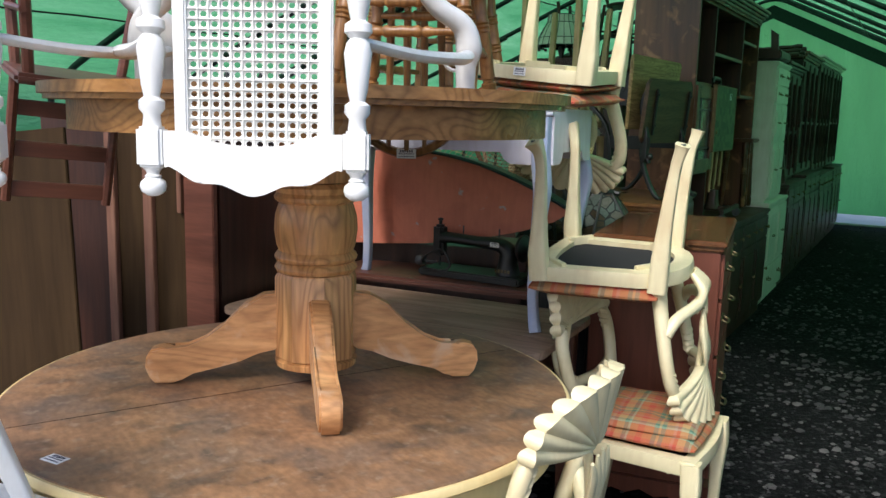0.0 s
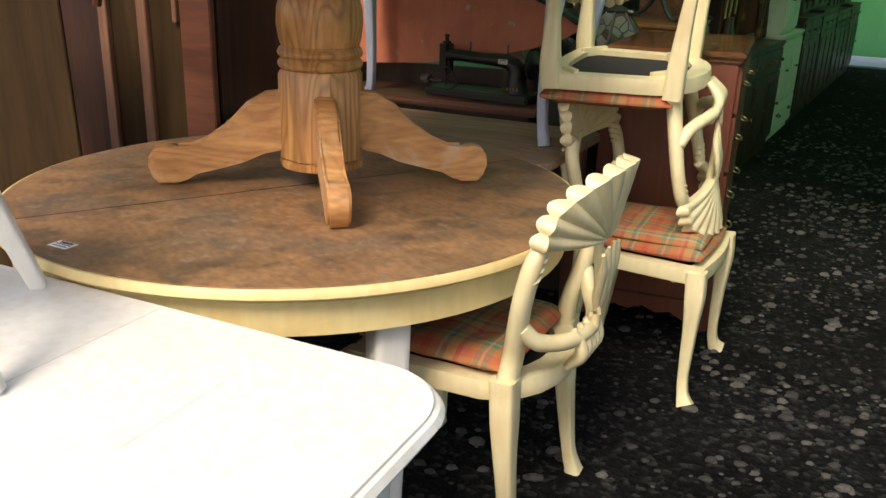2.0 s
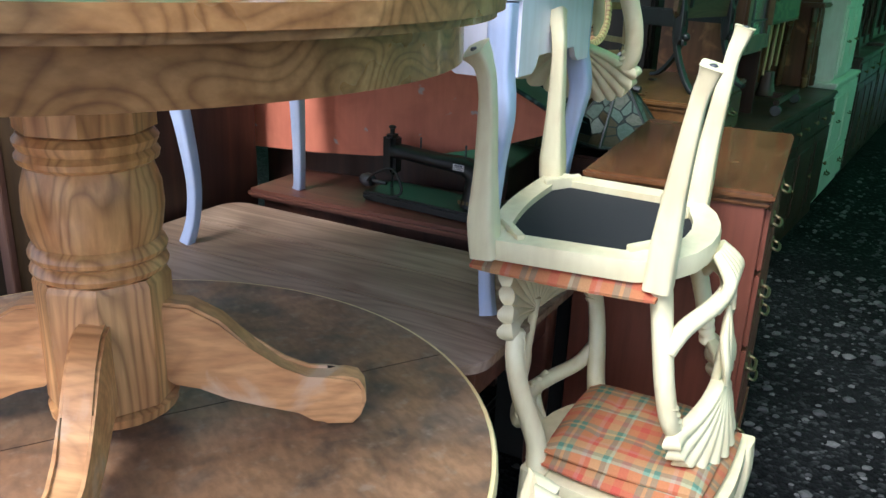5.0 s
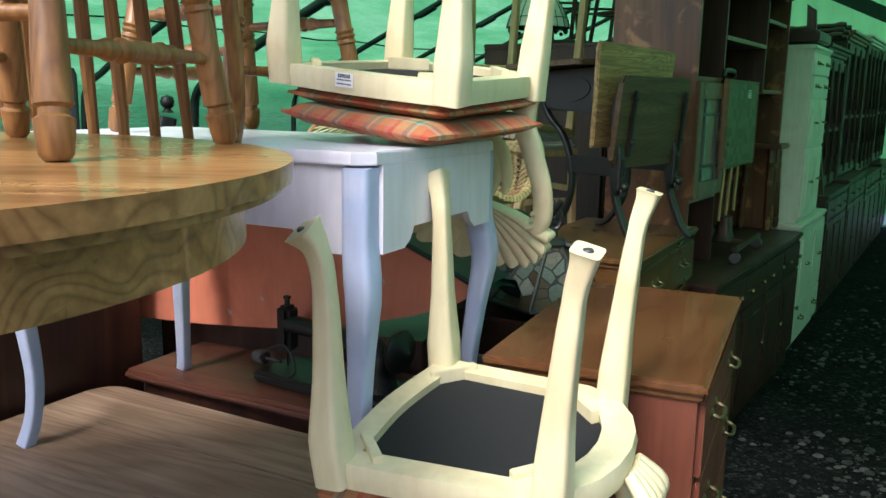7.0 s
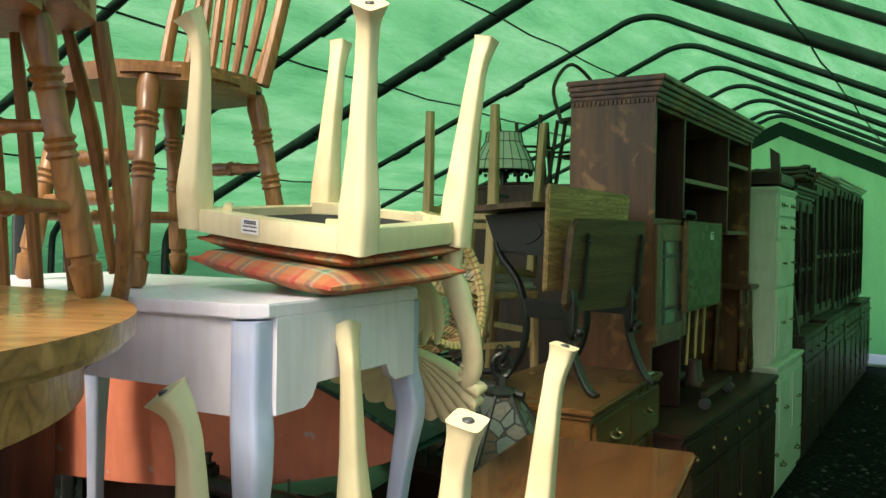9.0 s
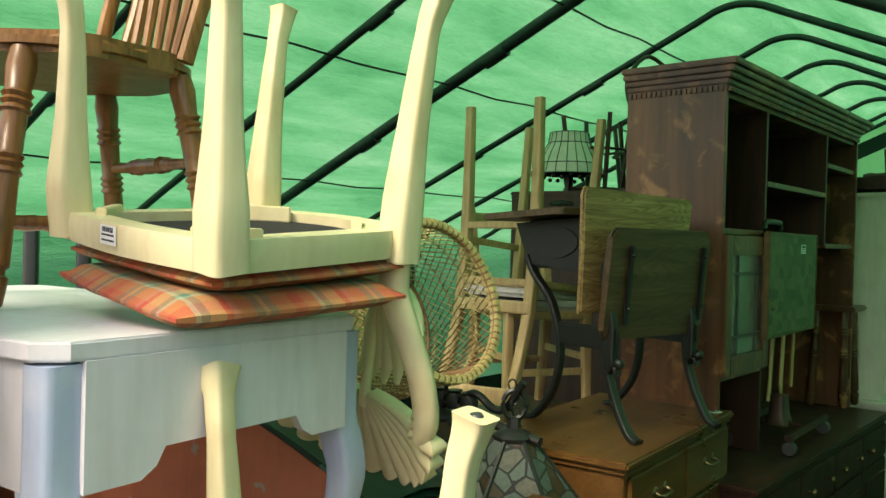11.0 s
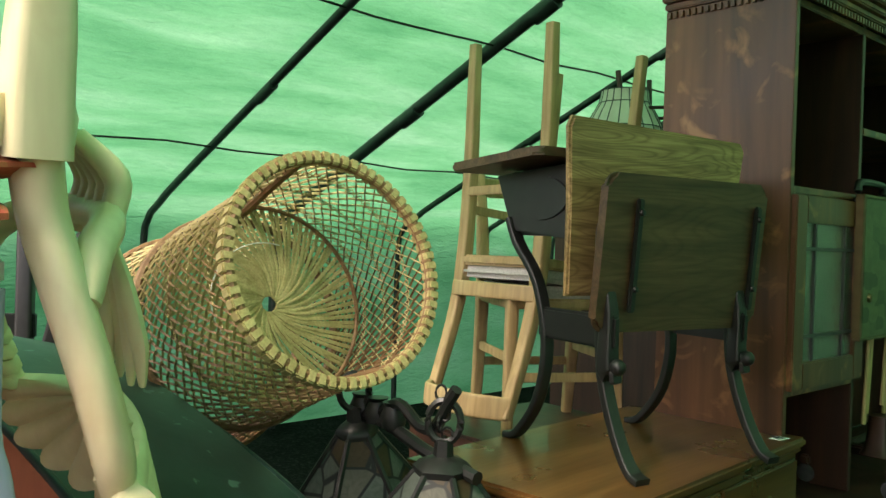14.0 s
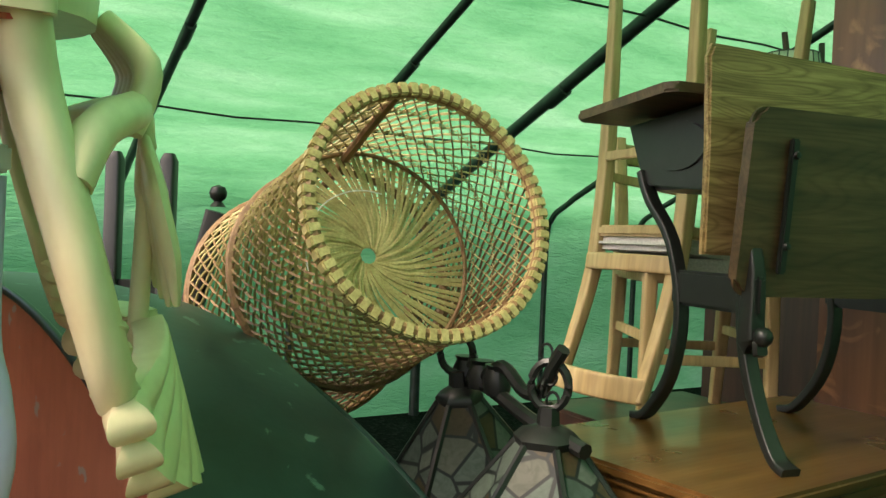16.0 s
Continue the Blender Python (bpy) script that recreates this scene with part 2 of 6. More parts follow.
concrete = plain("pale_concrete", (0.75, 0.74, 0.7), 0.9, 0, 3, 0.15)
dark_band = plain("dark_tarp", (0.012, 0.03, 0.022), 0.7)

# mottled brown laminate on the round table
nt = slate.node_tree
b = nt.nodes["Principled BSDF"]
n1, n2, n3, n4 = tex(nt, "Noise", 9, Detail=10, Distortion=0.6), tex(nt, "Noise", 5, Detail=10, Distortion=0.4), tex(nt, "Noise", 60, stretch=(1, 0.5, 1), Detail=6), tex(nt, "Noise", 28, Detail=10)
c = ramp(nt, n1.outputs[0], [(0.32, (0.13, 0.085, 0.055)), (0.48, (0.26, 0.145, 0.075)), (0.66, (0.36, 0.2, 0.1))])
c = mix(nt, c, (0.15, 0.13, 0.11), ramp(nt, n2.outputs[0], [(0.5, (0, 0, 0)), (0.66, (0.45, 0.45, 0.45))]))
c = mix(nt, c, (0.34, 0.26, 0.18), ramp(nt, n4.outputs[0], [(0.56, (0, 0, 0)), (0.68, (0.5, 0.5, 0.5))]))
c = mix(nt, c, ramp(nt, n3.outputs[0], [(0.35, (0.6, 0.58, 0.56)), (0.62, (1, 1, 1))]), 0.7, "MULTIPLY")
nt.links.new(c, b.inputs["Base Color"])


def plaid_material():
    ma, nt, b = nodes_of("plaid", 0.85)
    red, rust, gold, sage, rose = (0.42, 0.07, 0.04), (0.4, 0.15, 0.055), (0.42, 0.27, 0.11), (0.085, 0.17, 0.115), (0.42, 0.17, 0.12)
    cols = [(0.0, red), (0.1, rust), (0.24, sage), (0.31, gold), (0.35, sage), (0.42, rust), (0.55, rose), (0.6, red), (0.66, gold), (0.78, sage), (0.84, (0.25, 0.36, 0.24)), (0.88, rust)]
    outs = []
    for ax in ("X", "Y"):
        w = tex(nt, "Wave", 1.55, Distortion=0.25, Detail=1)
        w.wave_profile, w.bands_direction = "SAW", ax
        w.inputs["Detail Scale"].default_value = 3
        outs.append(ramp(nt, w.outputs["Fac"], cols, "CONSTANT"))
    c = mix(nt, outs[0], outs[1], 0.5)
    n = tex(nt, "Noise", 350, Detail=2)
    c = mix(nt, c, ramp(nt, n.outputs[0], [(0.3, (0.7, 0.7, 0.7)), (0.6, (1, 1, 1))]), 0.5, "MULTIPLY")
    nt.links.new(c, b.inputs["Base Color"])
    bump(nt, b, n.outputs[0], 0.3, 0.001)
    return ma


def tarp_material(name="green_tarp", thin=0.0):
    ma, nt, b = nodes_of(name, 0.6)
    n1 = tex(nt, "Noise", 2.4, stretch=(1.6, 0.3, 1), Detail=4, Distortion=0.3)
    n2 = tex(nt, "Noise", 13, stretch=(2.2, 0.6, 2.2), Detail=7, Distortion=1.1)
    wv = tex(nt, "Noise", 220, stretch=(1, 0.4, 1), Detail=1)
    c = ramp(nt, n1.outputs[0], [(0.28, (0.085, 0.35, 0.145)), (0.5, (0.15, 0.475, 0.22)), (0.72, (0.25, 0.58, 0.315))])
    c = mix(nt, c, ramp(nt, n2.outputs[0], [(0.32, (0.74, 0.8, 0.78)), (0.62, (1, 1, 1))]), 0.55, "MULTIPLY")
    c = mix(nt, c, ramp(nt, wv.outputs[0], [(0.35, (0.82, 0.86, 0.84)), (0.6, (1, 1, 1))]), 0.6, "MULTIPLY")
    # thin: share of pale green mixed in, standing in for stronger daylight behind
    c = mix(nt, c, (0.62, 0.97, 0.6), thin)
    tr, df, ms = nt.nodes.new("ShaderNodeBsdfTranslucent"), nt.nodes.new("ShaderNodeBsdfDiffuse"), nt.nodes.new("ShaderNodeMixShader")
    nt.links.new(c, tr.inputs[0])
    nt.links.new(c, df.inputs[0])
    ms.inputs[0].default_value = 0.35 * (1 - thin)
    nt.links.new(tr.outputs[0], ms.inputs[1])
    nt.links.new(df.outputs[0], ms.inputs[2])
    nt.links.new(ms.outputs[0], nt.nodes["Material Output"].inputs[0])
    bm_ = nt.nodes.new("ShaderNodeBump")
    bm_.inputs["Strength"].default_value, bm_.inputs["Distance"].default_value = 0.7, 0.02
    nt.links.new(n2.outputs[0], bm_.inputs["Height"])
    nt.links.new(bm_.outputs[0], tr.inputs["Normal"])
    nt.links.new(bm_.outputs[0], df.inputs["Normal"])
    return ma


def ground_material():
    ma, nt, b = nodes_of("black_gravel", 0.9)
    b.inputs["Specular IOR Level"].default_value = 0.05
    v = tex(nt, "Voronoi", 55, Randomness=1.0)
    n = tex(nt, "Noise", 2.2, Detail=6)
    sep = nt.nodes.new("ShaderNodeSeparateColor")
    nt.links.new(v.outputs["Color"], sep.inputs[0])
    c = ramp(nt, sep.outputs[0], [(0.0, (0.004, 0.004, 0.0045)), (0.75, (0.009, 0.009, 0.0095)), (0.97, (0.028, 0.028, 0.028))])
    c = mix(nt, c, ramp(nt, n.outputs[0], [(0.35, (0.6, 0.6, 0.6)), (0.65, (1.3, 1.3, 1.3))]), 0.7, "MULTIPLY")
    nt.links.new(c, b.inputs["Base Color"])
    bump(nt, b, v.outputs["Distance"], 0.8, 0.01)
    return ma


def stone_material():
    ma, nt, b = nodes_of("pale_stone", 0.8)
    g = nt.nodes.new("ShaderNodeNewGeometry")
    n = tex(nt, "Noise", 60, Detail=4)
    c = ramp(nt, g.outputs["Random Per Island"], [(0.0, (0.02, 0.02, 0.021)), (0.55, (0.03, 0.029, 0.029)), (1.0, (0.085, 0.082, 0.079))])
    c = mix(nt, c, ramp(nt, n.outputs[0], [(0.35, (0.6, 0.6, 0.6)), (0.65, (1, 1, 1))]), 0.7, "MULTIPLY")
    nt.links.new(c, b.inputs["Base Color"])
    return ma


def leaded_glass(name, cols, line=0.03):
    ma, nt, b = nodes_of(name, 0.5)
    b.inputs["Specular IOR Level"].default_value = 0.2
    v = tex(nt, "Voronoi", 16)
    e = tex(nt, "Voronoi", 16)
    e.feature = "DISTANCE_TO_EDGE"
    sep = nt.nodes.new("ShaderNodeSeparateColor")
    nt.links.new(v.outputs["Color"], sep.inputs[0])
    c = ramp(nt, sep.outputs[0], [(i / len(cols), q) for i, q in enumerate(cols)])
    n = tex(nt, "Noise", 40, Detail=4, Distortion=2)
    c = mix(nt, c, ramp(nt, n.outputs[0], [(0.35, (0.55, 0.6, 0.55)), (0.62, (1, 1, 1))]), 0.6, "MULTIPLY")
    c = mix(nt, (0.012, 0.014, 0.014), c, ramp(nt, e.outputs[0], [(line, (0, 0, 0)), (line * 2, (1, 1, 1))]))
    nt.links.new(c, b.inputs["Base Color"])
    bump(nt, b, e.outputs[0], 0.4, 0.003)
    return ma


plaid, tarp, gravel, stone = plaid_material(), tarp_material(), ground_material(), stone_material()
# same tarp for the end wall, daylight put into its colour
lit_tarp = tarp_material("lit_green_tarp", 0.62)
shade_glass = leaded_glass("shade_glass", [(0.045, 0.07, 0.06), (0.1, 0.12, 0.1), (0.03, 0.055, 0.045), (0.14, 0.15, 0.13), (0.05, 0.035, 0.018)])
dome_glass = paint("dome_glass", (0.6, 0.62, 0.54), (0.48, 0.52, 0.44), 0.25, 0.5)
door_glass, gnt, gb = nodes_of("dark_glass", 0.12)
gb.inputs["Base Color"].default_value, gb.inputs["Transmission Weight"].default_value = (0.55, 0.6, 0.5, 1), 0.85
gn = tex(gnt, "Noise", 60, Detail=2)
bump(gnt, gb, gn.outputs[0], 0.5, 0.004)

# the card table's leaf is patterned in small squares
nt = green_felt.node_tree
sq = tex(nt, "Voronoi", 22, Randomness=0.55)
sq.distance = "CHEBYCHEV"
sp = nt.nodes.new("ShaderNodeSeparateColor")
nt.links.new(sq.outputs["Color"], sp.inputs[0])
mo = tex(nt, "Noise", 45, Detail=4)
c = ramp(nt, sp.outputs[0], [(0.1, (0.045, 0.06, 0.022)), (0.9, (0.12, 0.135, 0.06))])
c = mix(nt, c, ramp(nt, mo.outputs[0], [(0.35, (0.7, 0.7, 0.7)), (0.65, (1, 1, 1))]), 0.8, "MULTIPLY")
nt.links.new(c, nt.nodes["Principled BSDF"].inputs["Base Color"])

# ---------- ground ----------
bm = bmesh.new()
bmesh.ops.create_grid(bm, x_segments=1, y_segments=1, size=400)
single("ground", bm, gravel, pose(0, 0, 0), "black cinder ground with scattered pale stones", "ground", kind="structure")
bm = bmesh.new()
box(bm, (0, 0, 0.02), (16, 14, 0.03))
single("pavement", bm, concrete, axes(tent(20.98, -1.6, 0), VA, UA, (0, 0, 1)), "pale concrete yard beyond the far end", "pavement", kind="structure")

rng = random.Random(4)
verts, faces = [], []
for i in range(4000):
    if i < 3000:
        s_, d_ = rng.uniform(1.2, 7.5), rng.gauss(0.25, 0.55)
    else:
        s_, d_ = rng.uniform(7, 14.5), rng.uniform(-0.45, 1.4)
    p = tent(s_, d_, 0)
    r = rng.choice((0.004, 0.005, 0.006, 0.008, 0.01, 0.012, 0.016)) * rng.uniform(0.8, 1.3)
    if noise.noise(p * 1.7) < -0.12 and rng.random() < 0.7:
        continue
    k, a0 = len(verts), rng.uniform(0, 6.3)
    for ring, (rr, zz) in enumerate(((1.0, 0.05), (0.95, 0.45), (0.5, 0.75))):
        for j in range(6):
            a = a0 + j * 1.047 + rng.uniform(-0.25, 0.25)
            q = rr * rng.uniform(0.75, 1.2)
            verts.append((p.x + r * q * math.cos(a) * 1.3, p.y + r * q * math.sin(a), r * zz))
    for u in (0, 6):
        for j in range(6):
            faces.append((k + u + j, k + u + (j + 1) % 6, k + u + 6 + (j + 1) % 6, k + u + 6 + j))
    faces.append(tuple(k + 12 + j for j in range(6)))
me = bpy.data.meshes.new("pebbles")
me.from_pydata(verts, [], faces)
me.materials.append(stone)
tagged(new("pebbles", me), "pale grey stones scattered on black cinder ground", "gravel", kind="stuff")

# ---------- tent ----------
RIDGE, EAVE_L, EAVE_R = (-1.72, 3.42), (-5.5, 1.74), (1.5, 1.95)
S0, S1 = 2.8, 13.9


def section(off):
    return [(EAVE_L[0] - 0.16 - off, 0.0), (EAVE_L[0] - 0.14 - off, 1.45), (EAVE_L[0] - 0.03 - off, 1.7), (EAVE_L[0] + 0.15, EAVE_L[1] + 0.09 + off),
            (RIDGE[0] - 0.25, RIDGE[1] - 0.1 + off), (RIDGE[0], RIDGE[1] + off), (RIDGE[0] + 0.25, RIDGE[1] - 0.1 + off), (EAVE_R[0] - 0.15, EAVE_R[1] + 0.09 + off), (EAVE_R[0] + 0.03 + off, 1.7), (EAVE_R[0] + 0.14 + off, 1.45), (EAVE_R[0] + 0.16 + off, 0.0)]


def sheet(name, i0, i1, kind_label):
    """Cloth over the frames from one point of the section to another, sagging a little between the pipes."""
    bm = bmesh.new()
    pts = []
    sec = section(0.035)[i0:i1 + 1]
    for a, b2 in zip(sec, sec[1:]):
        k = 10 if abs(a[0] - b2[0]) > 1 else 3
        pts += [(a[0] + (b2[0] - a[0]) * t / k, a[1] + (b2[1] - a[1]) * t / k) for t in range(k)]
    pts.append(sec[-1])
    cols = 66
    grid = []
    for i in range(cols + 1):
        s_ = S0 + (S1 - S0) * i / cols
        row = []
        for d_, z_ in pts:
            w = 0.02 * noise.noise(Vector((s_ * 1.4, d_ * 1.1, z_))) - 0.018 * abs(math.sin((s_ - 4.1) / 1.14 * math.pi))
            row.append(bm.verts.new((d_, s_, max(z_ + (w if z_ > 0.1 else 0), 0))))
        grid.append(row)
    for a, b2 in zip(grid, grid[1:]):
        for j in range(len(a) - 1):
            bm.faces.new((a[j], a[j + 1], b2[j + 1], b2[j]))
    ob = single(name, bm, tarp, axes((0, 0, 0), VA, UA, (0, 0, 1)), kind_label, "tarpaulin", kind="structure", sharp=80)
    return ob


sheet("ceiling", 3, 7, "translucent green woven tarpaulin roof, crinkled")
sheet("wall_left", 0, 3, "green tarpaulin side wall of the tent")
sheet("wall_right", 7, 10, "green tarpaulin side wall of the tent")
bm = bmesh.new()
sec = section(0.03)
lo = 0.18
out = [(d_, max(z_, lo)) for d_, z_ in sec]
prism(bm, out, 0.004)
single("wall_end", bm, lit_tarp, axes(tent(S1, 0, 0), VA, (0, 0, 1), -UA), "green tarpaulin end wall hanging short of the ground", "tarpaulin", kind="structure")
bm = bmesh.new()
for a, b2 in (((-5.4, 1.66), (-1.72, 3.3)), ((-1.72, 3.3), (1.45, 1.82))):
    n_ = Vector((b2[0] - a[0], b2[1] - a[1])).normalized()
    prism(bm, [(a[0], a[1] - 0.2), (b2[0], b2[1] - 0.2), b2, a], 0.01)
single("trim", bm, dark_band, axes(tent(S1 - 0.08, 0, 0), VA, (0, 0, 1), -UA), "dark tarpaulin band along the far gable", "trim", kind="structure")


def tent_frame(s_, r):
    th = thing("tent_frame", Matrix.Identity(4), "dark grey steel pipe arch of the tent", "pipe frame", "tent arches")
    sides = {"left": [(EAVE_L[0] - 0.12, 0), (EAVE_L[0] - 0.12, 1.4), (EAVE_L[0] - 0.05, 1.66), (EAVE_L[0] + 0.14, EAVE_L[1] + 0.04), (EAVE_L[0] + 0.6, EAVE_L[1] + 0.26), (RIDGE[0] - 0.5, RIDGE[1] - 0.235), (RIDGE[0] - 0.16, RIDGE[1] - 0.08), (RIDGE[0], RIDGE[1] - 0.05)],
             "right": [(RIDGE[0], RIDGE[1] - 0.05), (RIDGE[0] + 0.16, RIDGE[1] - 0.08), (RIDGE[0] + 0.5, RIDGE[1] - 0.235), (EAVE_R[0] - 0.6, EAVE_R[1] + 0.26), (EAVE_R[0] - 0.14, EAVE_R[1] + 0.04), (EAVE_R[0] + 0.05, 1.66), (EAVE_R[0] + 0.12, 1.4), (EAVE_R[0] + 0.12, 0)]}
    for side, pts in sides.items():
        bm = bmesh.new()
        sweep(bm, [tent(s_, d_, z_) for d_, z_ in pts], r, seg=10, n=5, up=UA)
        part("pipe", bm, steel, th)
    for k in (0.35, 0.68):
        bm = bmesh.new()
        a = Vector(tent(s_, EAVE_L[0] + 0.3, EAVE_L[1] + 0.12)).lerp(tent(s_, RIDGE[0], RIDGE[1] - 0.03), k)
        dr = (tent(s_, RIDGE[0], RIDGE[1]) - tent(s_, EAVE_L[0], EAVE_L[1])).normalized()
        sweep(bm, [a - dr * 0.09, a + dr * 0.09], r * 1.18, seg=10, n=1, up=UA)
        part("coupling", bm, steel, th)
    return th


for i, s_ in enumerate((3.0, 4.25, 5.5, 6.6, 7.9, 9.0, 10.1, 11.2, 12.3, 13.3, 13.75)):
    tent_frame(s_, 0.042 if i == 3 else 0.026)
for d_, z_ in ((-3.2, 2.7), (-4.6, 2.08), (-0.35, 2.72), (-2.3, 3.1)):
    bm = bmesh.new()
    sweep(bm, [tent(s2, d_, z_ + 0.035 + 0.012 * math.sin(s2 * 5.1)) for s2 in np.linspace(S0, S1 - 0.1, 24)], 0.007, seg=6, n=2)
    single("rope", bm, iron, Matrix.Identity(4), "thin dark rope run along under the tarpaulin roof", "rope", "tent ropes")


# ---------- cabinets along the aisle ----------
def cab_matrix(x, y, z, turn):
    return pose(x, y, z, 0, 0, -turn)


def rows_of_drawers(th, length, z0, z1, layout, wd, knob, proud=0.014, mat_k=brass):
    """layout: rows from the top, each a list of shares of the width; a share marked D is a door."""
    total = sum(r[0] for r in layout)
    z = z1
    for hshare, cols_ in layout:
        h = (z1 - z0) * hshare / total
        y = 0.02
        wsum = sum(abs(c) for c in cols_)
        for c_ in cols_:
            w = (length - 0.04) * abs(c_) / wsum
            bm = bmesh.new()
            box(bm, (proud / 2, y + w / 2, z - h / 2), (proud, w - 0.012, h - 0.012), 0.004)
            if h > 0.3:
                box(bm, (proud + 0.004, y + w / 2, z - h / 2), (0.008, w - 0.12, h - 0.12), 0.003)
            d = part("door" if h > 0.3 else "drawer", bm, wd, th)
            if knob:
                ks = [y + w / 2] if (w < 0.45 or h > 0.3) else [y + w * 0.22, y + w * 0.78]
                for ky in ks:
                    bm = bmesh.new()
                    if knob == "knob":
                        lathe(bm, [(0.006, 0), (0.006, 0.012), (0.014, 0.02), (0.012, 0.03), (0.0, 0.032)], 10, axes((proud, ky if h <= 0.3 else y + w - 0.05, z - h / 2), (0, 1, 0), (0, 0, 1), (1, 0, 0)))
                    else:
                        sweep(bm, [(proud, ky - 0.04, z - h / 2 + 0.01), (proud + 0.022, ky - 0.035, z - h / 2), (proud + 0.024, ky + 0.035, z - h / 2), (proud, ky + 0.04, z - h / 2 + 0.01)], 0.005, seg=6, n=3)
                        for e_ in (-0.04, 0.04):
                            lathe(bm, [(0.016, 0), (0.012, 0.005), (0.0, 0.006)], 8, axes((proud, ky + e_, z - h / 2 + 0.01), (0, 1, 0), (0, 0, 1), (1, 0, 0)))
                    part("handle", bm, mat_k, d)
            y += w
        z -= h


def cabinet(name, m, length, depth, height, wd, top_wd, layout, label, category, knob="knob", plinth=0.1, top_over=0.02, top_t=0.025, scallop=False, group=""):
    th = thing(name, m, label, category, group)
    bm = bmesh.new()
    box(bm, (-depth / 2, length / 2, (plinth + height - top_t) / 2), (depth, length, height - top_t - plinth), 0.003)
    part("body", bm, wd, th)
    bm = bmesh.new()
    box(bm, (-depth / 2 + top_over / 2, length / 2, height - top_t / 2), (depth + top_over, length + 2 * top_over, top_t), 0.007)
    box(bm, (-depth / 2 + top_over / 4, length / 2, height - top_t - 0.008), (depth + top_over / 2, length + top_over, 0.014), 0.004)
    part("top", bm, top_wd, th)
    bm = bmesh.new()
    if scallop:
        arc = [(-depth, 0), (-depth, plinth), (0, plinth), (0, 0)] + [(-0.07 - (depth - 0.14) * t, 0.035 + 0.02 * math.sin(t * math.pi * 3) ** 2 + 0.02 * math.sin(t * math.pi)) for t in np.linspace(0, 1, 13)]
        prism(bm, arc, 0.02, axes((0, 0, 0), (1, 0, 0), (0, 0, 1), (0, -1, 0)))
        prism(bm, arc, 0.02, axes((0, length, 0), (1, 0, 0), (0, 0, 1), (0, -1, 0)))
        arc2 = [(0, 0), (0, plinth), (length, plinth), (length, 0)] + [(length - 0.09 - (length - 0.18) * t, 0.035 + 0.03 * math.sin(t * math.pi * 3) ** 2) for t in np.linspace(0, 1, 17)]
        prism(bm, arc2, 0.02, axes((0, 0, 0), (0, 1, 0), (0, 0, 1), (1, 0, 0)))
    else:
        box(bm, (-depth / 2 - 0.005, length / 2, plinth / 2), (depth - 0.02, length - 0.01, plinth), 0.003)
    part("plinth", bm, wd, th)
    rows_of_drawers(th, length, plinth + 0.015, height - top_t - 0.02, layout, wd, knob)
    return th


cabinet("dresser", cab_matrix(1.303, 2.815, 0, 18.5), 0.827, 0.47, 1.072, mahogany, mahogany_top, [(1, [1, 1]), (1.2, [1]), (1.3, [1]), (1.4, [1])],
        "reddish mahogany dresser with a polished top and brass pulls", "dresser", "pull", 0.12, scallop=True)
cabinet("chest_of_drawers", cab_matrix(1.345, 4.115, 0, 23.5), 0.94, 0.52, 1.075, chest_wood, chest_wood, [(1, [1, 1]), (1.3, [1]), (1.3, [1]), (1.3, [1])],
        "golden brown oak chest of drawers with a scuffed top", "chest", "pull", 0.1)
cabinet("sideboard", cab_matrix(1.795, 4.82, 0, 28.2), 1.9, 0.56, 0.837, dark_wood, dark_wood, [(0.8, [1, 1, 1, 1]), (2.4, [1, 1, 1, 1])],
        "long dark stained sideboard carrying the hutch", "sideboard", "knob", 0.09)


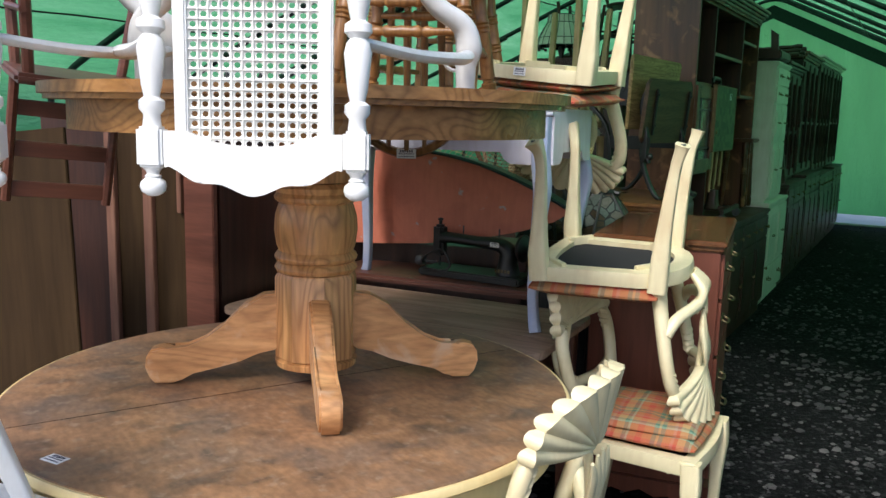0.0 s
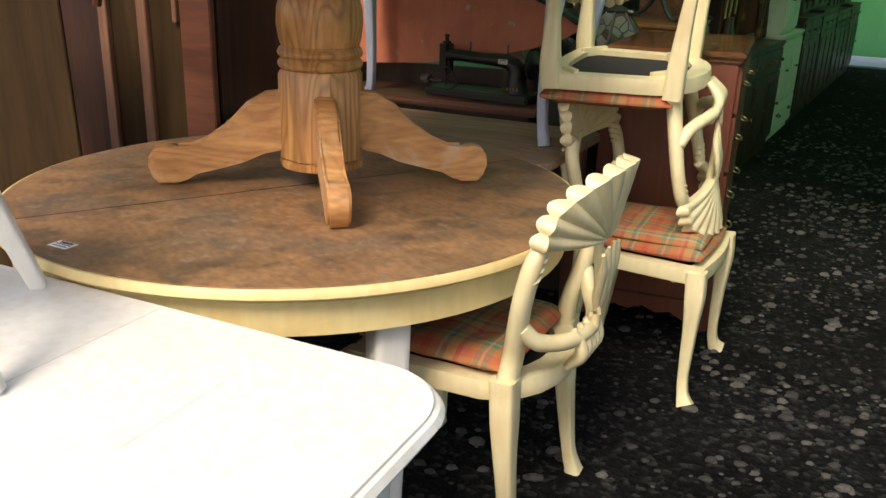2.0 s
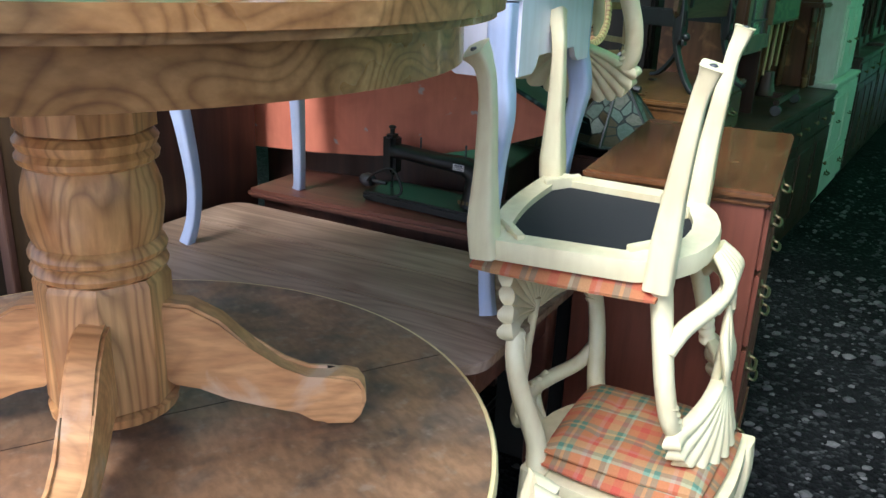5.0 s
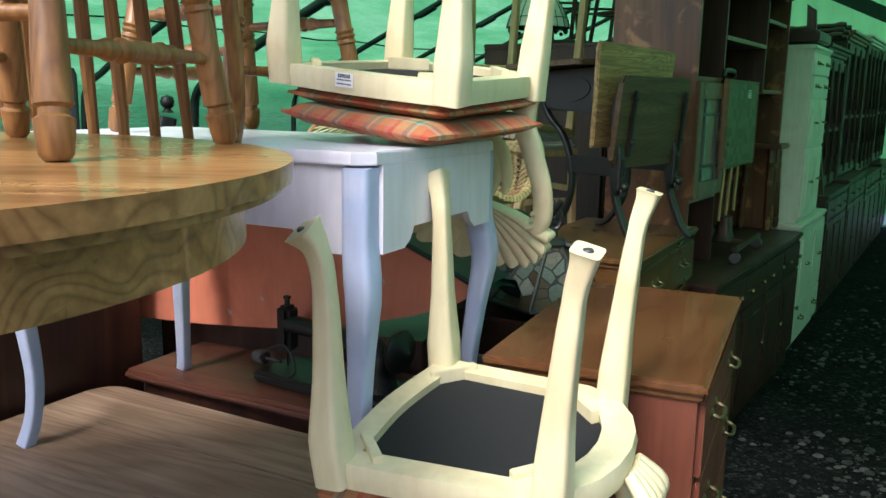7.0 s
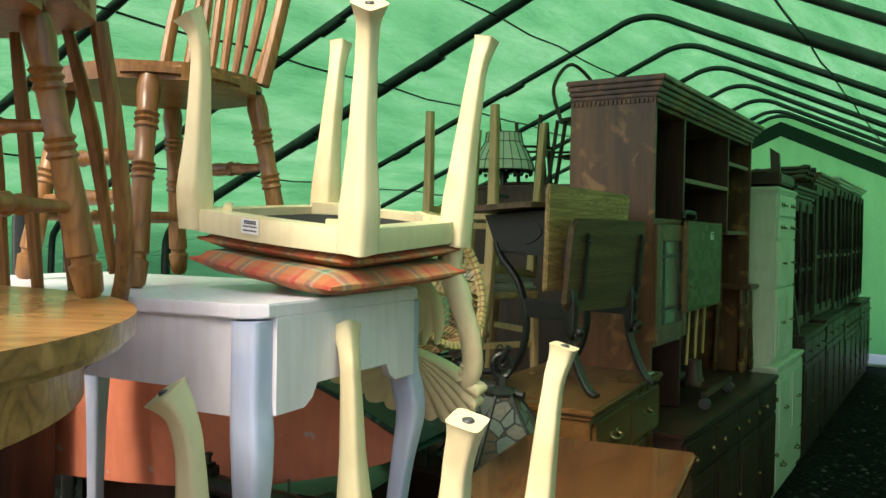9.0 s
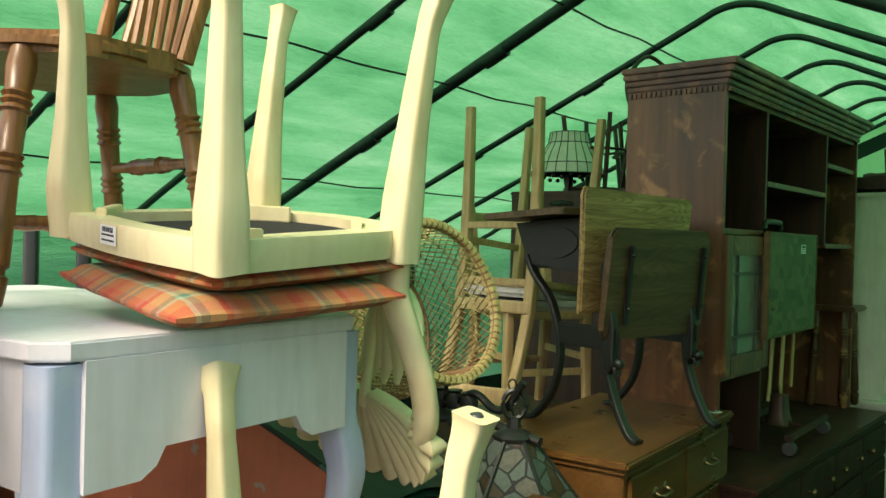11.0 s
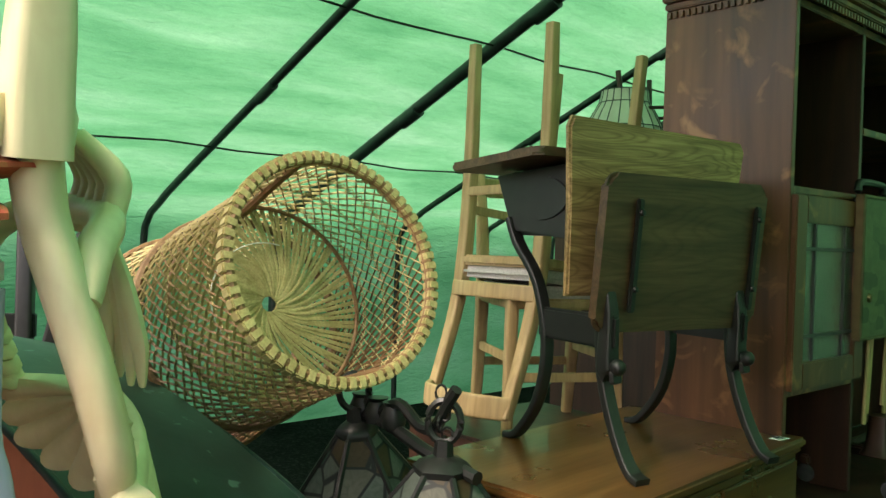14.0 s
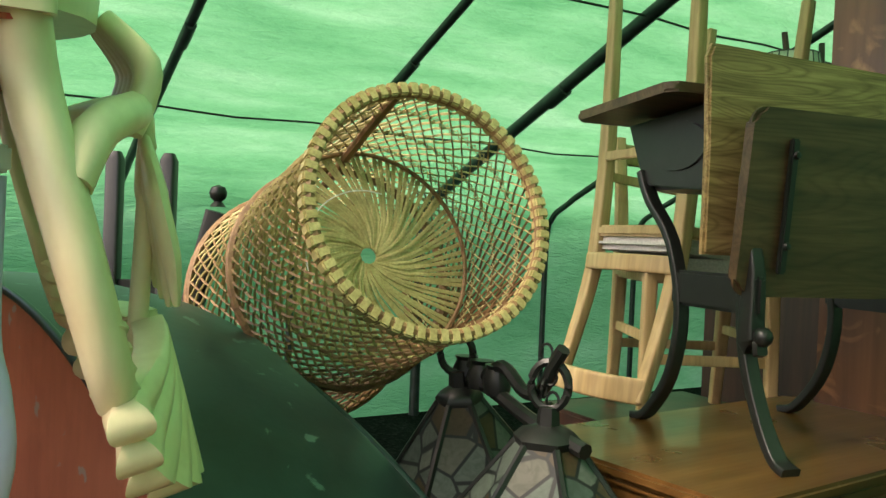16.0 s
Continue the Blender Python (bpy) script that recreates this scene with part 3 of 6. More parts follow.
def hutch():
    L, D, Z0, H = 1.82, 0.4, 0.839, 1.44
    th = thing("hutch", cab_matrix(1.682, 4.955, Z0, 28.1), "tall dark stained open hutch with a leaded glass door", "hutch")
    for y in (0.011, L - 0.011):
        bm = bmesh.new()
        box(bm, (-D / 2, y, H / 2), (D, 0.022, H), 0.002)
        part("side_panel", bm, hutch_wood, th)
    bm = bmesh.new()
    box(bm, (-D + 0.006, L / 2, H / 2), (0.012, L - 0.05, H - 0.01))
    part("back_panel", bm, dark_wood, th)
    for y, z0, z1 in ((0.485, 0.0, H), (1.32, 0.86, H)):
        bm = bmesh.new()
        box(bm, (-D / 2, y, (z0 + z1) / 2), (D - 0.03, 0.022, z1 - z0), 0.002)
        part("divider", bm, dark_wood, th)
    for y0, y1, z in ((0.02, 0.475, 0.9), (0.02, 0.475, 0.345), (0.496, 1.31, 1.107), (1.33, 1.8, 1.256), (1.33, 1.8, 0.86), (0.02, 1.8, H - 0.03)):
        bm = bmesh.new()
        box(bm, (-D / 2 - 0.003, (y0 + y1) / 2, z), (D - 0.02, y1 - y0, 0.022), 0.003)
        part("shelf", bm, hutch_wood, th)
    bm = bmesh.new()
    for k, (o, z0, z1) in enumerate(((0.012, 0, 0.02), (0.028, 0.02, 0.04), (0.045, 0.04, 0.062), (0.06, 0.062, 0.085))):
        box(bm, (-D / 2 + o / 2, L / 2, H + (z0 + z1) / 2), (D + o, L + 2 * o, z1 - z0), 0.004)
    for i in range(88):
        box(bm, (0.006, 0.018 + i * 0.0205, H - 0.016), (0.01, 0.011, 0.018))
    for i in range(19):
        box(bm, (-D + 0.015 + i * 0.0205, -0.004, H - 0.016), (0.011, 0.01, 0.018))
    part("cornice", bm, hutch_wood, th)
    # leaded door
    bm = bmesh.new()
    box(bm, (0.004, 0.0435, 0.621), (0.024, 0.063, 0.528), 0.003)
    door = part("door", bm, hutch_wood, th, "dark framed door with leaded panes")
    for nm, y0, y1, z0, z1 in (("stile", 0.41, 0.475, 0.357, 0.885), ("bottom_rail", 0.075, 0.41, 0.357, 0.43), ("top_rail", 0.075, 0.41, 0.81, 0.885)):
        bm = bmesh.new()
        box(bm, (0.004, (y0 + y1) / 2, (z0 + z1) / 2), (0.024, y1 - y0, z1 - z0), 0.003)
        part(nm, bm, hutch_wood, door)
    bm = bmesh.new()
    box(bm, (0.002, 0.2425, 0.62), (0.004, 0.335, 0.38))
    part("pane", bm, door_glass, door)
    for y in (0.145, 0.34):
        bm = bmesh.new()
        box(bm, (0.006, y, 0.62), (0.008, 0.009, 0.38))
        part("lead_bar", bm, lead, door)
    for z in (0.5, 0.74):
        bm = bmesh.new()
        box(bm, (0.0065, 0.2425, z), (0.008, 0.335, 0.009))
        part("lead_bar", bm, lead, door)
    bm = bmesh.new()
    lathe(bm, [(0.006, 0), (0.006, 0.012), (0.015, 0.022), (0.012, 0.032), (0, 0.034)], 10, axes((0.016, 0.445, 0.6), (0, 1, 0), (0, 0, 1), (1, 0, 0)))
    part("handle", bm, brass, door)


hutch()


# ---------- round table and oak pedestal table ----------
def oval(a, b2, n=72, e=2.0):
    o = []
    for i in range(n):
        t = 2 * math.pi * i / n
        c_, s_ = math.cos(t), math.sin(t)
        o.append((a * math.copysign(abs(c_) ** (2 / e), c_), b2 * math.copysign(abs(s_) ** (2 / e), s_)))
    return o


def round_table():
    th = thing("round_table", pose(-0.08, 1.99, 0, 0, 0, 35), "round dining table, mottled brown top, cream rim and legs", "table")
    R = 0.768
    bm = bmesh.new()
    prism(bm, oval(R - 0.012, R - 0.012), 0.006, Matrix.Translation((0, 0, 0.744)))
    part("tabletop", bm, slate, th, "mottled brown laminate top")
    bm = bmesh.new()
    rings(bm, [[(r * math.cos(a), r * math.sin(a), z) for a in np.linspace(0, 2 * math.pi, 96, endpoint=False)] for r, z in ((R - 0.012, 0.7465), (R - 0.004, 0.7475), (R, 0.742), (R + 0.001, 0.728), (R - 0.008, 0.72), (R - 0.03, 0.716), (R - 0.03, 0.7))], True, False)
    part("rim", bm, cream_rim, th, "worn cream rim")
    bm = bmesh.new()
    rings(bm, [[(r * math.cos(a), r * math.sin(a), z) for a in np.linspace(0, 2 * math.pi, 96, endpoint=False)] for r, z in ((R - 0.035, 0.743), (R - 0.035, 0.635), (R - 0.055, 0.635), (R - 0.055, 0.743))], True, False)
    part("apron", bm, cream_rim, th, "yellowed cream apron")
    for k in range(4):
        a = radians(-97 + 90 * k)
        bm = bmesh.new()
        c_, s_ = math.cos(a), math.sin(a)
        sweep(bm, [(0.665 * c_, 0.665 * s_, 0.735), (0.66 * c_, 0.66 * s_, 0.5), (0.655 * c_, 0.655 * s_, 0.0)], [0.042, 0.04, 0.026], n=1, square=True, up=(c_, s_, 0))
        part("leg", bm, white, th)
    bm = bmesh.new()
    box(bm, (0, 0, 0.7502), (1.5, 0.0014, 0.001))
    part("seam", bm, dark_wood, th)
    return th


round_table()


def sticker(m, w=0.05, h=0.03, lines=3):
    th = thing("price_sticker", m, "small white paper price sticker with dark print", "sticker", "price stickers")
    bm = bmesh.new()
    box(bm, (0, 0, 0.0006), (w, h, 0.0008))
    part("paper", bm, paper, th)
    bm = bmesh.new()
    for i in range(lines):
        y = h * (0.28 - 0.28 * i)
        k = w * (0.8 if i else 0.7)
        for j in range(6 if i == 0 else 9):
            box(bm, (-k / 2 + k * (j + 0.5) / (6 if i == 0 else 9), y, 0.0014), (k / (9 if i == 0 else 13), h * (0.26 if i == 0 else 0.1), 0.0006))
    part("print", bm, ink, th)
    return th


sticker(pose(-0.47, 1.42, 0.7502, 0, 0, -25), 0.055, 0.035)


def pedestal_table():
    Z = 0.751
    th = thing("pedestal_table", pose(-0.03, 2.035, Z, 0, 0, 0), "golden oak pedestal table with scrolled feet, standing on another table", "table")
    bm = bmesh.new()
    lathe(bm, [(0.08625, 0.045), (0.1127, 0.05), (0.115, 0.066), (0.1035, 0.072)], 24)
    lathe(bm, [(0.115, 0.075), (0.115, 0.3), (0.1081, 0.312)], 8, pose(0, 0, 0, 0, 0, 22.5))
    lathe(bm, [(0.09775, 0.31), (0.1104, 0.318), (0.115, 0.328), (0.1104, 0.338), (0.1035, 0.343), (0.1127, 0.35), (0.115, 0.358), (0.1104, 0.368), (0.1035, 0.374), (0.1092, 0.39), (0.115, 0.43), (0.1127, 0.47), (0.1035, 0.5),
               (0.1012, 0.506), (0.1127, 0.514), (0.115, 0.524), (0.1081, 0.534), (0.1127, 0.542), (0.115, 0.55), (0.1058, 0.562), (0.09775, 0.565)], 28)
    lathe(bm, [(0.1127, 0.566), (0.1127, 0.74), (0.1, 0.77)], 8, pose(0, 0, 0, 0, 0, 22.5))
    part("column", bm, oak, th, "turned and faceted oak column", 30)
    prof_top = [(0.09, 0.255), (0.14, 0.25), (0.19, 0.22), (0.24, 0.165), (0.29, 0.12), (0.335, 0.1), (0.37, 0.098), (0.4, 0.105), (0.425, 0.098), (0.437, 0.078), (0.44, 0.05), (0.43, 0.02), (0.415, 0.003)]
    prof_bot = [(0.37, 0.003), (0.35, 0.018), (0.32, 0.03), (0.26, 0.045), (0.2, 0.062), (0.15, 0.085), (0.11, 0.1), (0.09, 0.1)]
    for ang in (-74, 11.5, 105, 191.5):
        bm = bmesh.new()
        prism(bm, [(x * 1.055, z) for x, z in prof_top + prof_bot], 0.055, pose(0, 0, 0, 0, 0, ang) @ axes((0, 0.0275, 0), (1, 0, 0), (0, 0, 1), (0, -1, 0)), 0.006)
        part("foot", bm, oak_worn, th, "scrolled oak foot worn at the tip")
    bm = bmesh.new()
    prism(bm, oval(0.683, 0.683, 96), 0.026, Matrix.Translation((0, 0, TOPZ - Z - 0.026)), 0.008)
    prism(bm, oval(0.67, 0.67, 96), 0.012, Matrix.Translation((0, 0, TOPZ - Z - 0.038)), 0.004)
    part("tabletop", bm, oak_flat, th, "polished oak top with moulded edge")
    bm = bmesh.new()
    rings(bm, [[(x * k, y * k, z) for x, y in oval(0.62, 0.62, 96)] for k, z in ((1, TOPZ - Z - 0.038), (1, TOPZ - Z - 0.108), (0.96, TOPZ - Z - 0.108), (0.96, TOPZ - Z - 0.038))], True, False)
    part("apron", bm, oak_flat, th)
    return th


TOPZ = 1.557
pedestal_table()

# ---------- shell-backed chairs ----------
SEAT = 0.46


def shell_fan(bm, w, h, m, ribs=9, relief=0.012, t=0.022, spread=84, bent=1.0):
    """A scallop shell standing on its hinge, its ribs fanning out upwards."""
    nu, nv = ribs * 6, 7
    grid = []
    for side in (1, -1):
        rows_ = []
        for i in range(nu + 1):
            k = i / nu
            a = radians(-spread + 2 * spread * k)
            rib = abs(math.sin(k * ribs * math.pi)) ** 0.8
            ro = 1 - 0.055 * (1 - rib)
            row = []
            for j in range(nv + 1):
                r = 0.06 + (ro - 0.06) * j / nv
                y = side * (t / 2 * (1 - 0.35 * (j / nv) ** 2)) + side * relief * rib * (0.25 + 0.75 * j / nv)
                row.append(bm.verts.new(m @ Vector((w * r * math.sin(a), y + bent * bow(w * r * math.sin(a)), h * (r * math.cos(a) * 0.9 + 0.1 * r)))))
            rows_.append(row)
        grid.append(rows_)
    f, g = grid
    for rows_ in grid:
        for a, b2 in zip(rows_, rows_[1:]):
            for j in range(nv):
                bm.faces.new((a[j], a[j + 1], b2[j + 1], b2[j]))
    for i in range(nu):
        bm.faces.new((f[i][nv], f[i + 1][nv], g[i + 1][nv], g[i][nv]))
        bm.faces.new((f[i][0], f[i + 1][0], g[i + 1][0], g[i][0]))
    for i in (0, nu):
        for j in range(nv):
            bm.faces.new((f[i][j], f[i][j + 1], g[i][j + 1], g[i][j]))


BOW = 0.105


def bow(x):
    """How far the rounded back stands out behind its corners."""
    return -BOW * (1 - min(1.0, (x / 0.21) ** 2))


def seat_outline(k=1.0):
    pts = []
    for x, y in curve_pts([(-0.225, 0.2, 0), (0, 0.222, 0), (0.225, 0.2, 0)], 6)[:-1] and [(p.x, p.y) for p in curve_pts([(-0.225, 0.2, 0), (0, 0.222, 0), (0.225, 0.2, 0)], 6)]:
        pts.append((x * k, y * k))
    for i in range(11):
        a = radians(-10 - 160 * i / 10)
        pts.append((0.208 * math.cos(a) * k * (1.02 if 2 < i < 8 else 1), (-0.11 + 0.165 * math.sin(a)) * k))
    return pts


def shell_chair():
    th = thing("dining_chair", Matrix.Identity(4), "cream painted dining chair with carved shell back, upright on the ground", "chair", "shell-backed dining chairs")
    o = seat_outline()
    bm = bmesh.new()
    rings(bm, [[(x * k, y * k, z) for x, y in o] for k, z in ((1.0, SEAT - 0.048), (1.015, SEAT - 0.03), (1.0, SEAT), (0.8, SEAT), (0.78, SEAT - 0.048), (1.0, SEAT - 0.048))], True, False)
    part("seat_frame", bm, cream, th)
    bm = bmesh.new()
    prism(bm, [(x * 0.82, y * 0.82) for x, y in o], 0.008, Matrix.Translation((0, 0, SEAT - 0.03)))
    part("seat", bm, black_cloth, th, "black cloth under the seat")
    for x, y in ((-0.165, 0.145), (0.165, 0.145), (-0.125, -0.15), (0.125, -0.15)):
        bm = bmesh.new()
        box(bm, (0, 0, 0), (0.1, 0.018, 0.03), 0.002, pose(x, y, SEAT - 0.045, 0, 0, 45 if x * y < 0 else -45))
        part("corner_block", bm, cream, th)
    for sx in (-1, 1):
        bm = bmesh.new()
        sweep(bm, [(sx * 0.212, 0.187, SEAT - 0.005), (sx * 0.216, 0.192, SEAT - 0.09), (sx * 0.213, 0.19, 0.25), (sx * 0.212, 0.188, 0.1), (sx * 0.218, 0.195, 0.035), (sx * 0.23, 0.21, 0.0)],
              [0.03, 0.03, 0.021, 0.016, 0.017, 0.027], n=4, square=True, up=(0, 1, 0))
        part("leg", bm, cream, th)
        bm = bmesh.new()
        sweep(bm, [(sx * 0.185, -0.19, SEAT + 0.01), (sx * 0.187, -0.196, SEAT - 0.1), (sx * 0.19, -0.205, 0.25), (sx * 0.195, -0.225, 0.08), (sx * 0.2, -0.24, 0.02), (sx * 0.202, -0.245, 0.0)],
              [0.03, 0.028, 0.022, 0.016, 0.019, 0.023], n=4, square=True, up=(0, 1, 0))
        part("leg", bm, cream, th)
        for gx, gy in ((0.23, 0.21), (0.202, -0.245)):
            bm = bmesh.new()
            lathe(bm, [(0, -0.002), (0.007, -0.002), (0.009, 0.001), (0.009, 0.004)], 12, Matrix.Translation((sx * gx, gy, 0)))
            part("glide", bm, lead, th, "small grey metal glide")
        # outer stile, bowed outwards and back
        bm = bmesh.new()
        sweep(bm, [(sx * 0.183, -0.19, SEAT - 0.02), (sx * 0.172, -0.2, SEAT + 0.06), (sx * 0.19, -0.213, SEAT + 0.13), (sx * 0.215, -0.232, SEAT + 0.22), (sx * 0.217, -0.25, SEAT + 0.3), (sx * 0.196, -0.262, SEAT + 0.345)],
              [0.03, 0.028, 0.026, 0.025, 0.025, 0.022], [0.026, 0.024, 0.023, 0.022, 0.021, 0.019], n=5, seg=10, up=(0, 1, 0))
        part("stile", bm, cream, th)
    bm = bmesh.new()
    sweep(bm, [(x, y + bow(x), z) for x, y, z in ((-0.2, -0.218, SEAT + 0.15), (-0.165, -0.212, SEAT + 0.105), (-0.09, -0.207, SEAT + 0.085), (0, -0.206, SEAT + 0.082), (0.09, -0.207, SEAT + 0.085), (0.165, -0.212, SEAT + 0.105), (0.2, -0.218, SEAT + 0.15))], [0.018, 0.02, 0.02, 0.02, 0.02, 0.02, 0.018], n=5, seg=10, up=(0, 1, 0))
    part("splat", bm, cream, th)
    tilt = pose(0, -0.26, SEAT + 0.325, 12, 0, 0)
    bm = bmesh.new()
    shell_fan(bm, 0.24, 0.185, tilt, 13, 0.011, 0.03, 92, 0.6)
    part("crest_shell", bm, cream, th, "carved scallop shell crest")
    # ribbed leaf that ties the rail to the seat
    for i in range(5):
        k = -1 + 0.5 * i
        bm = bmesh.new()
        sweep(bm, [(0.03 * k, -0.2 - BOW * 0.75, SEAT - 0.012), (0.05 * k, -0.212 - BOW, SEAT + 0.035), (0.058 * k, -0.206 - BOW, SEAT + 0.075), (0.075 * k, -0.2 - BOW * 0.97, SEAT + 0.108)], [0.011, 0.016, 0.015, 0.006], n=4, seg=9, up=(0, 1, 0))
        part("carved_rib", bm, cream, th)
    bm = bmesh.new()
    sweep(bm, [(0, -0.205 - BOW, SEAT + 0.06), (0.012, -0.22 - BOW, SEAT + 0.12), (0, -0.25 - BOW * 0.6, SEAT + 0.345)], [0.012, 0.01, 0.012], n=4, seg=10)
    part("carved_stem", bm, cream, th)
    # a tulip leaning across the opening
    for k in (-1, -0.4, 0.2, 0.8):
        bm = bmesh.new()
        sweep(bm, [(0.02, -0.215 - BOW, SEAT + 0.11), (0.035 + 0.03 * k, -0.226 - BOW + 0.008 * abs(k), SEAT + 0.17), (0.03 + 0.045 * k, -0.238 - BOW * 0.95, SEAT + 0.235), (0.012 + 0.06 * k, -0.25 - BOW * 0.9, SEAT + 0.3 - 0.012 * abs(k))],
              [0.006, 0.017, 0.018, 0.005], [0.006, 0.011, 0.01, 0.004], n=5, seg=10, up=(0, 1, 0))
        part("carved_petal", bm, cream, th)
    for sx in (-1, 1):
        for q in range(4):
            bm = bmesh.new()
            bmesh.ops.create_uvsphere(bm, u_segments=9, v_segments=6, radius=1, matrix=pose(sx * (0.214 - 0.006 * q), -0.248 - 0.004 * q, SEAT + 0.275 + 0.02 * q, 0, sx * 25, 0) @ Matrix.Diagonal((0.026, 0.022, 0.0125, 1)))
            part("carved_ridge", bm, cream, th)
    return th


def cushion(m, w=0.45, d=0.42, t=0.045, label="flat tufted cushion in orange and green plaid"):
    bm = bmesh.new()
    n = 14
    top, bot = [], []
    for i in range(n + 1):
        ra, rb = [], []
        for j in range(n + 1):
            u, v = -1 + 2 * i / n, -1 + 2 * j / n
            e = (1 - u ** 6) * (1 - v ** 6)
            tuft = sum(math.exp(-((u - a) ** 2 + (v - b2) ** 2) / 0.02) for a in (-0.4, 0.4) for b2 in (-0.4, 0.4))
            z = t / 2 * (0.12 + 0.88 * max(e, 0) ** 0.5) * (1 - 0.55 * tuft) + 0.005 * noise.noise(Vector((u * 2, v * 2, 1)))
            x, y = u * w / 2 * (1 - 0.05 * v * v), v * d / 2 * (1 - 0.05 * u * u)
            ra.append(bm.verts.new((x, y, t / 2 + z)))
            rb.append(bm.verts.new((x, y, t / 2 - z)))
        top.append(ra), bot.append(rb)
    for i in range(n):
        for j in range(n):
            bm.faces.new((top[i][j], top[i + 1][j], top[i + 1][j + 1], top[i][j + 1]))
            bm.faces.new((bot[i][j], bot[i][j + 1], bot[i + 1][j + 1], bot[i + 1][j]))
    edge = [(i, 0) for i in range(n)] + [(n, j) for j in range(n)] + [(i, n) for i in range(n, 0, -1)] + [(0, j) for j in range(n, 0, -1)]
    for (a, b2), (c_, d_) in zip(edge, edge[1:] + edge[:1]):
        bm.faces.new((top[a][b2], top[c_][d_], bot[c_][d_], bot[a][b2]))
    th = thing("cushion", m, label, "cushion", "plaid seat cushions")
    part("cover", bm, plaid, th, sharp=60)
    for a in (-0.4, 0.4):
        for b2 in (-0.4, 0.4):
            bm = bmesh.new()
            lathe(bm, [(0.0, 0.0), (0.008, 0.001), (0.006, 0.004), (0, 0.005)], 8, Matrix.Translation((a * w / 2, b2 * d / 2, t / 2 + t * 0.22)))
            part("button", bm, plaid, th)
    return th


CH0 = axes((0.4, 1.715, 0), Vector((-0.91, 0.415, 0)).cross(Vector((0, 0, 1))), (-0.91, 0.415, 0), (0, 0, 1))
CH1 = axes((1.03, 2.532, 0), Vector((0.902, -0.432, 0)).cross(Vector((0, 0, 1))), (0.902, -0.432, 0), (0, 0, 1))


def flipped(c_, front, up):
    front, up = Vector(front).normalized(), Vector(up).normalized()
    front = (front - up * front.dot(up)).normalized()
    return axes(c_, front.cross(up), front, up)


CH2 = flipped((0.862, 2.593, 1.453), (-0.944, 0.33, 0.0), (0.031, 0.09, -1))
CH3 = flipped((0.697, 3.058, 2.11), (-0.485, -0.875, 0), (-0.0525, 0.1015, -1))
first = shell_chair()
first.matrix_basis = CH0 @ Matrix.Diagonal((1.08, 1, 1, 1))
for m_, lb in ((CH1, "cream painted dining chair with carved shell back, under another chair"), (CH2, "cream painted shell-backed chair stacked upside down on another"), (CH3, "cream painted shell-backed chair upside down on a painted table")):
    tagged(copy_thing(first, m_), lb)
cushion(CH0 @ Matrix.Translation((0, 0.005, SEAT)), 0.43, 0.4, 0.055)
cushion(CH1 @ Matrix.Translation((0, 0.0, SEAT)), 0.43, 0.4, 0.05)
cushion(CH1 @ Matrix.Translation((-0.01, -0.01, SEAT + 0.03)) @ pose(0, 0, 0, 0, 0, 4), 0.4, 0.38, 0.045)
cushion(CH2 @ Matrix.Translation((0, 0.015, SEAT)), 0.5, 0.44, 0.055)
cushion(CH3 @ Matrix.Translation((0, 0.0, SEAT - 0.004)), 0.46, 0.41, 0.04)
cushion(CH3 @ Matrix.Translation((0.02, 0.03, SEAT + 0.034)) @ pose(0, 0, 0, 0, 0, 5), 0.47, 0.43, 0.05)
sticker(CH3 @ axes((-0.02, 0.2265, SEAT - 0.03), (1, 0, 0), (0, 0, 1), (0, 1, 0)) @ pose(0, 0, 0, 0, 0, 180) @ pose(0, 0, 0, 0, 180, 0) @ pose(0, 0, 0, 0, 180, 0), 0.05, 0.03)

# ---------- plank table, painted table, sewing table ----------

def rounded_rect(w, d, r, n=6):
    o = []
    for cx, cy, a0 in ((w - r, d - r, 0), (r, d - r, 90), (r, r, 180), (w - r, r, 270)):
        for i in range(n + 1):
            a = radians(a0 + 90 * i / n)
            o.append((cx + r * math.cos(a), cy + r * math.sin(a)))
    return o


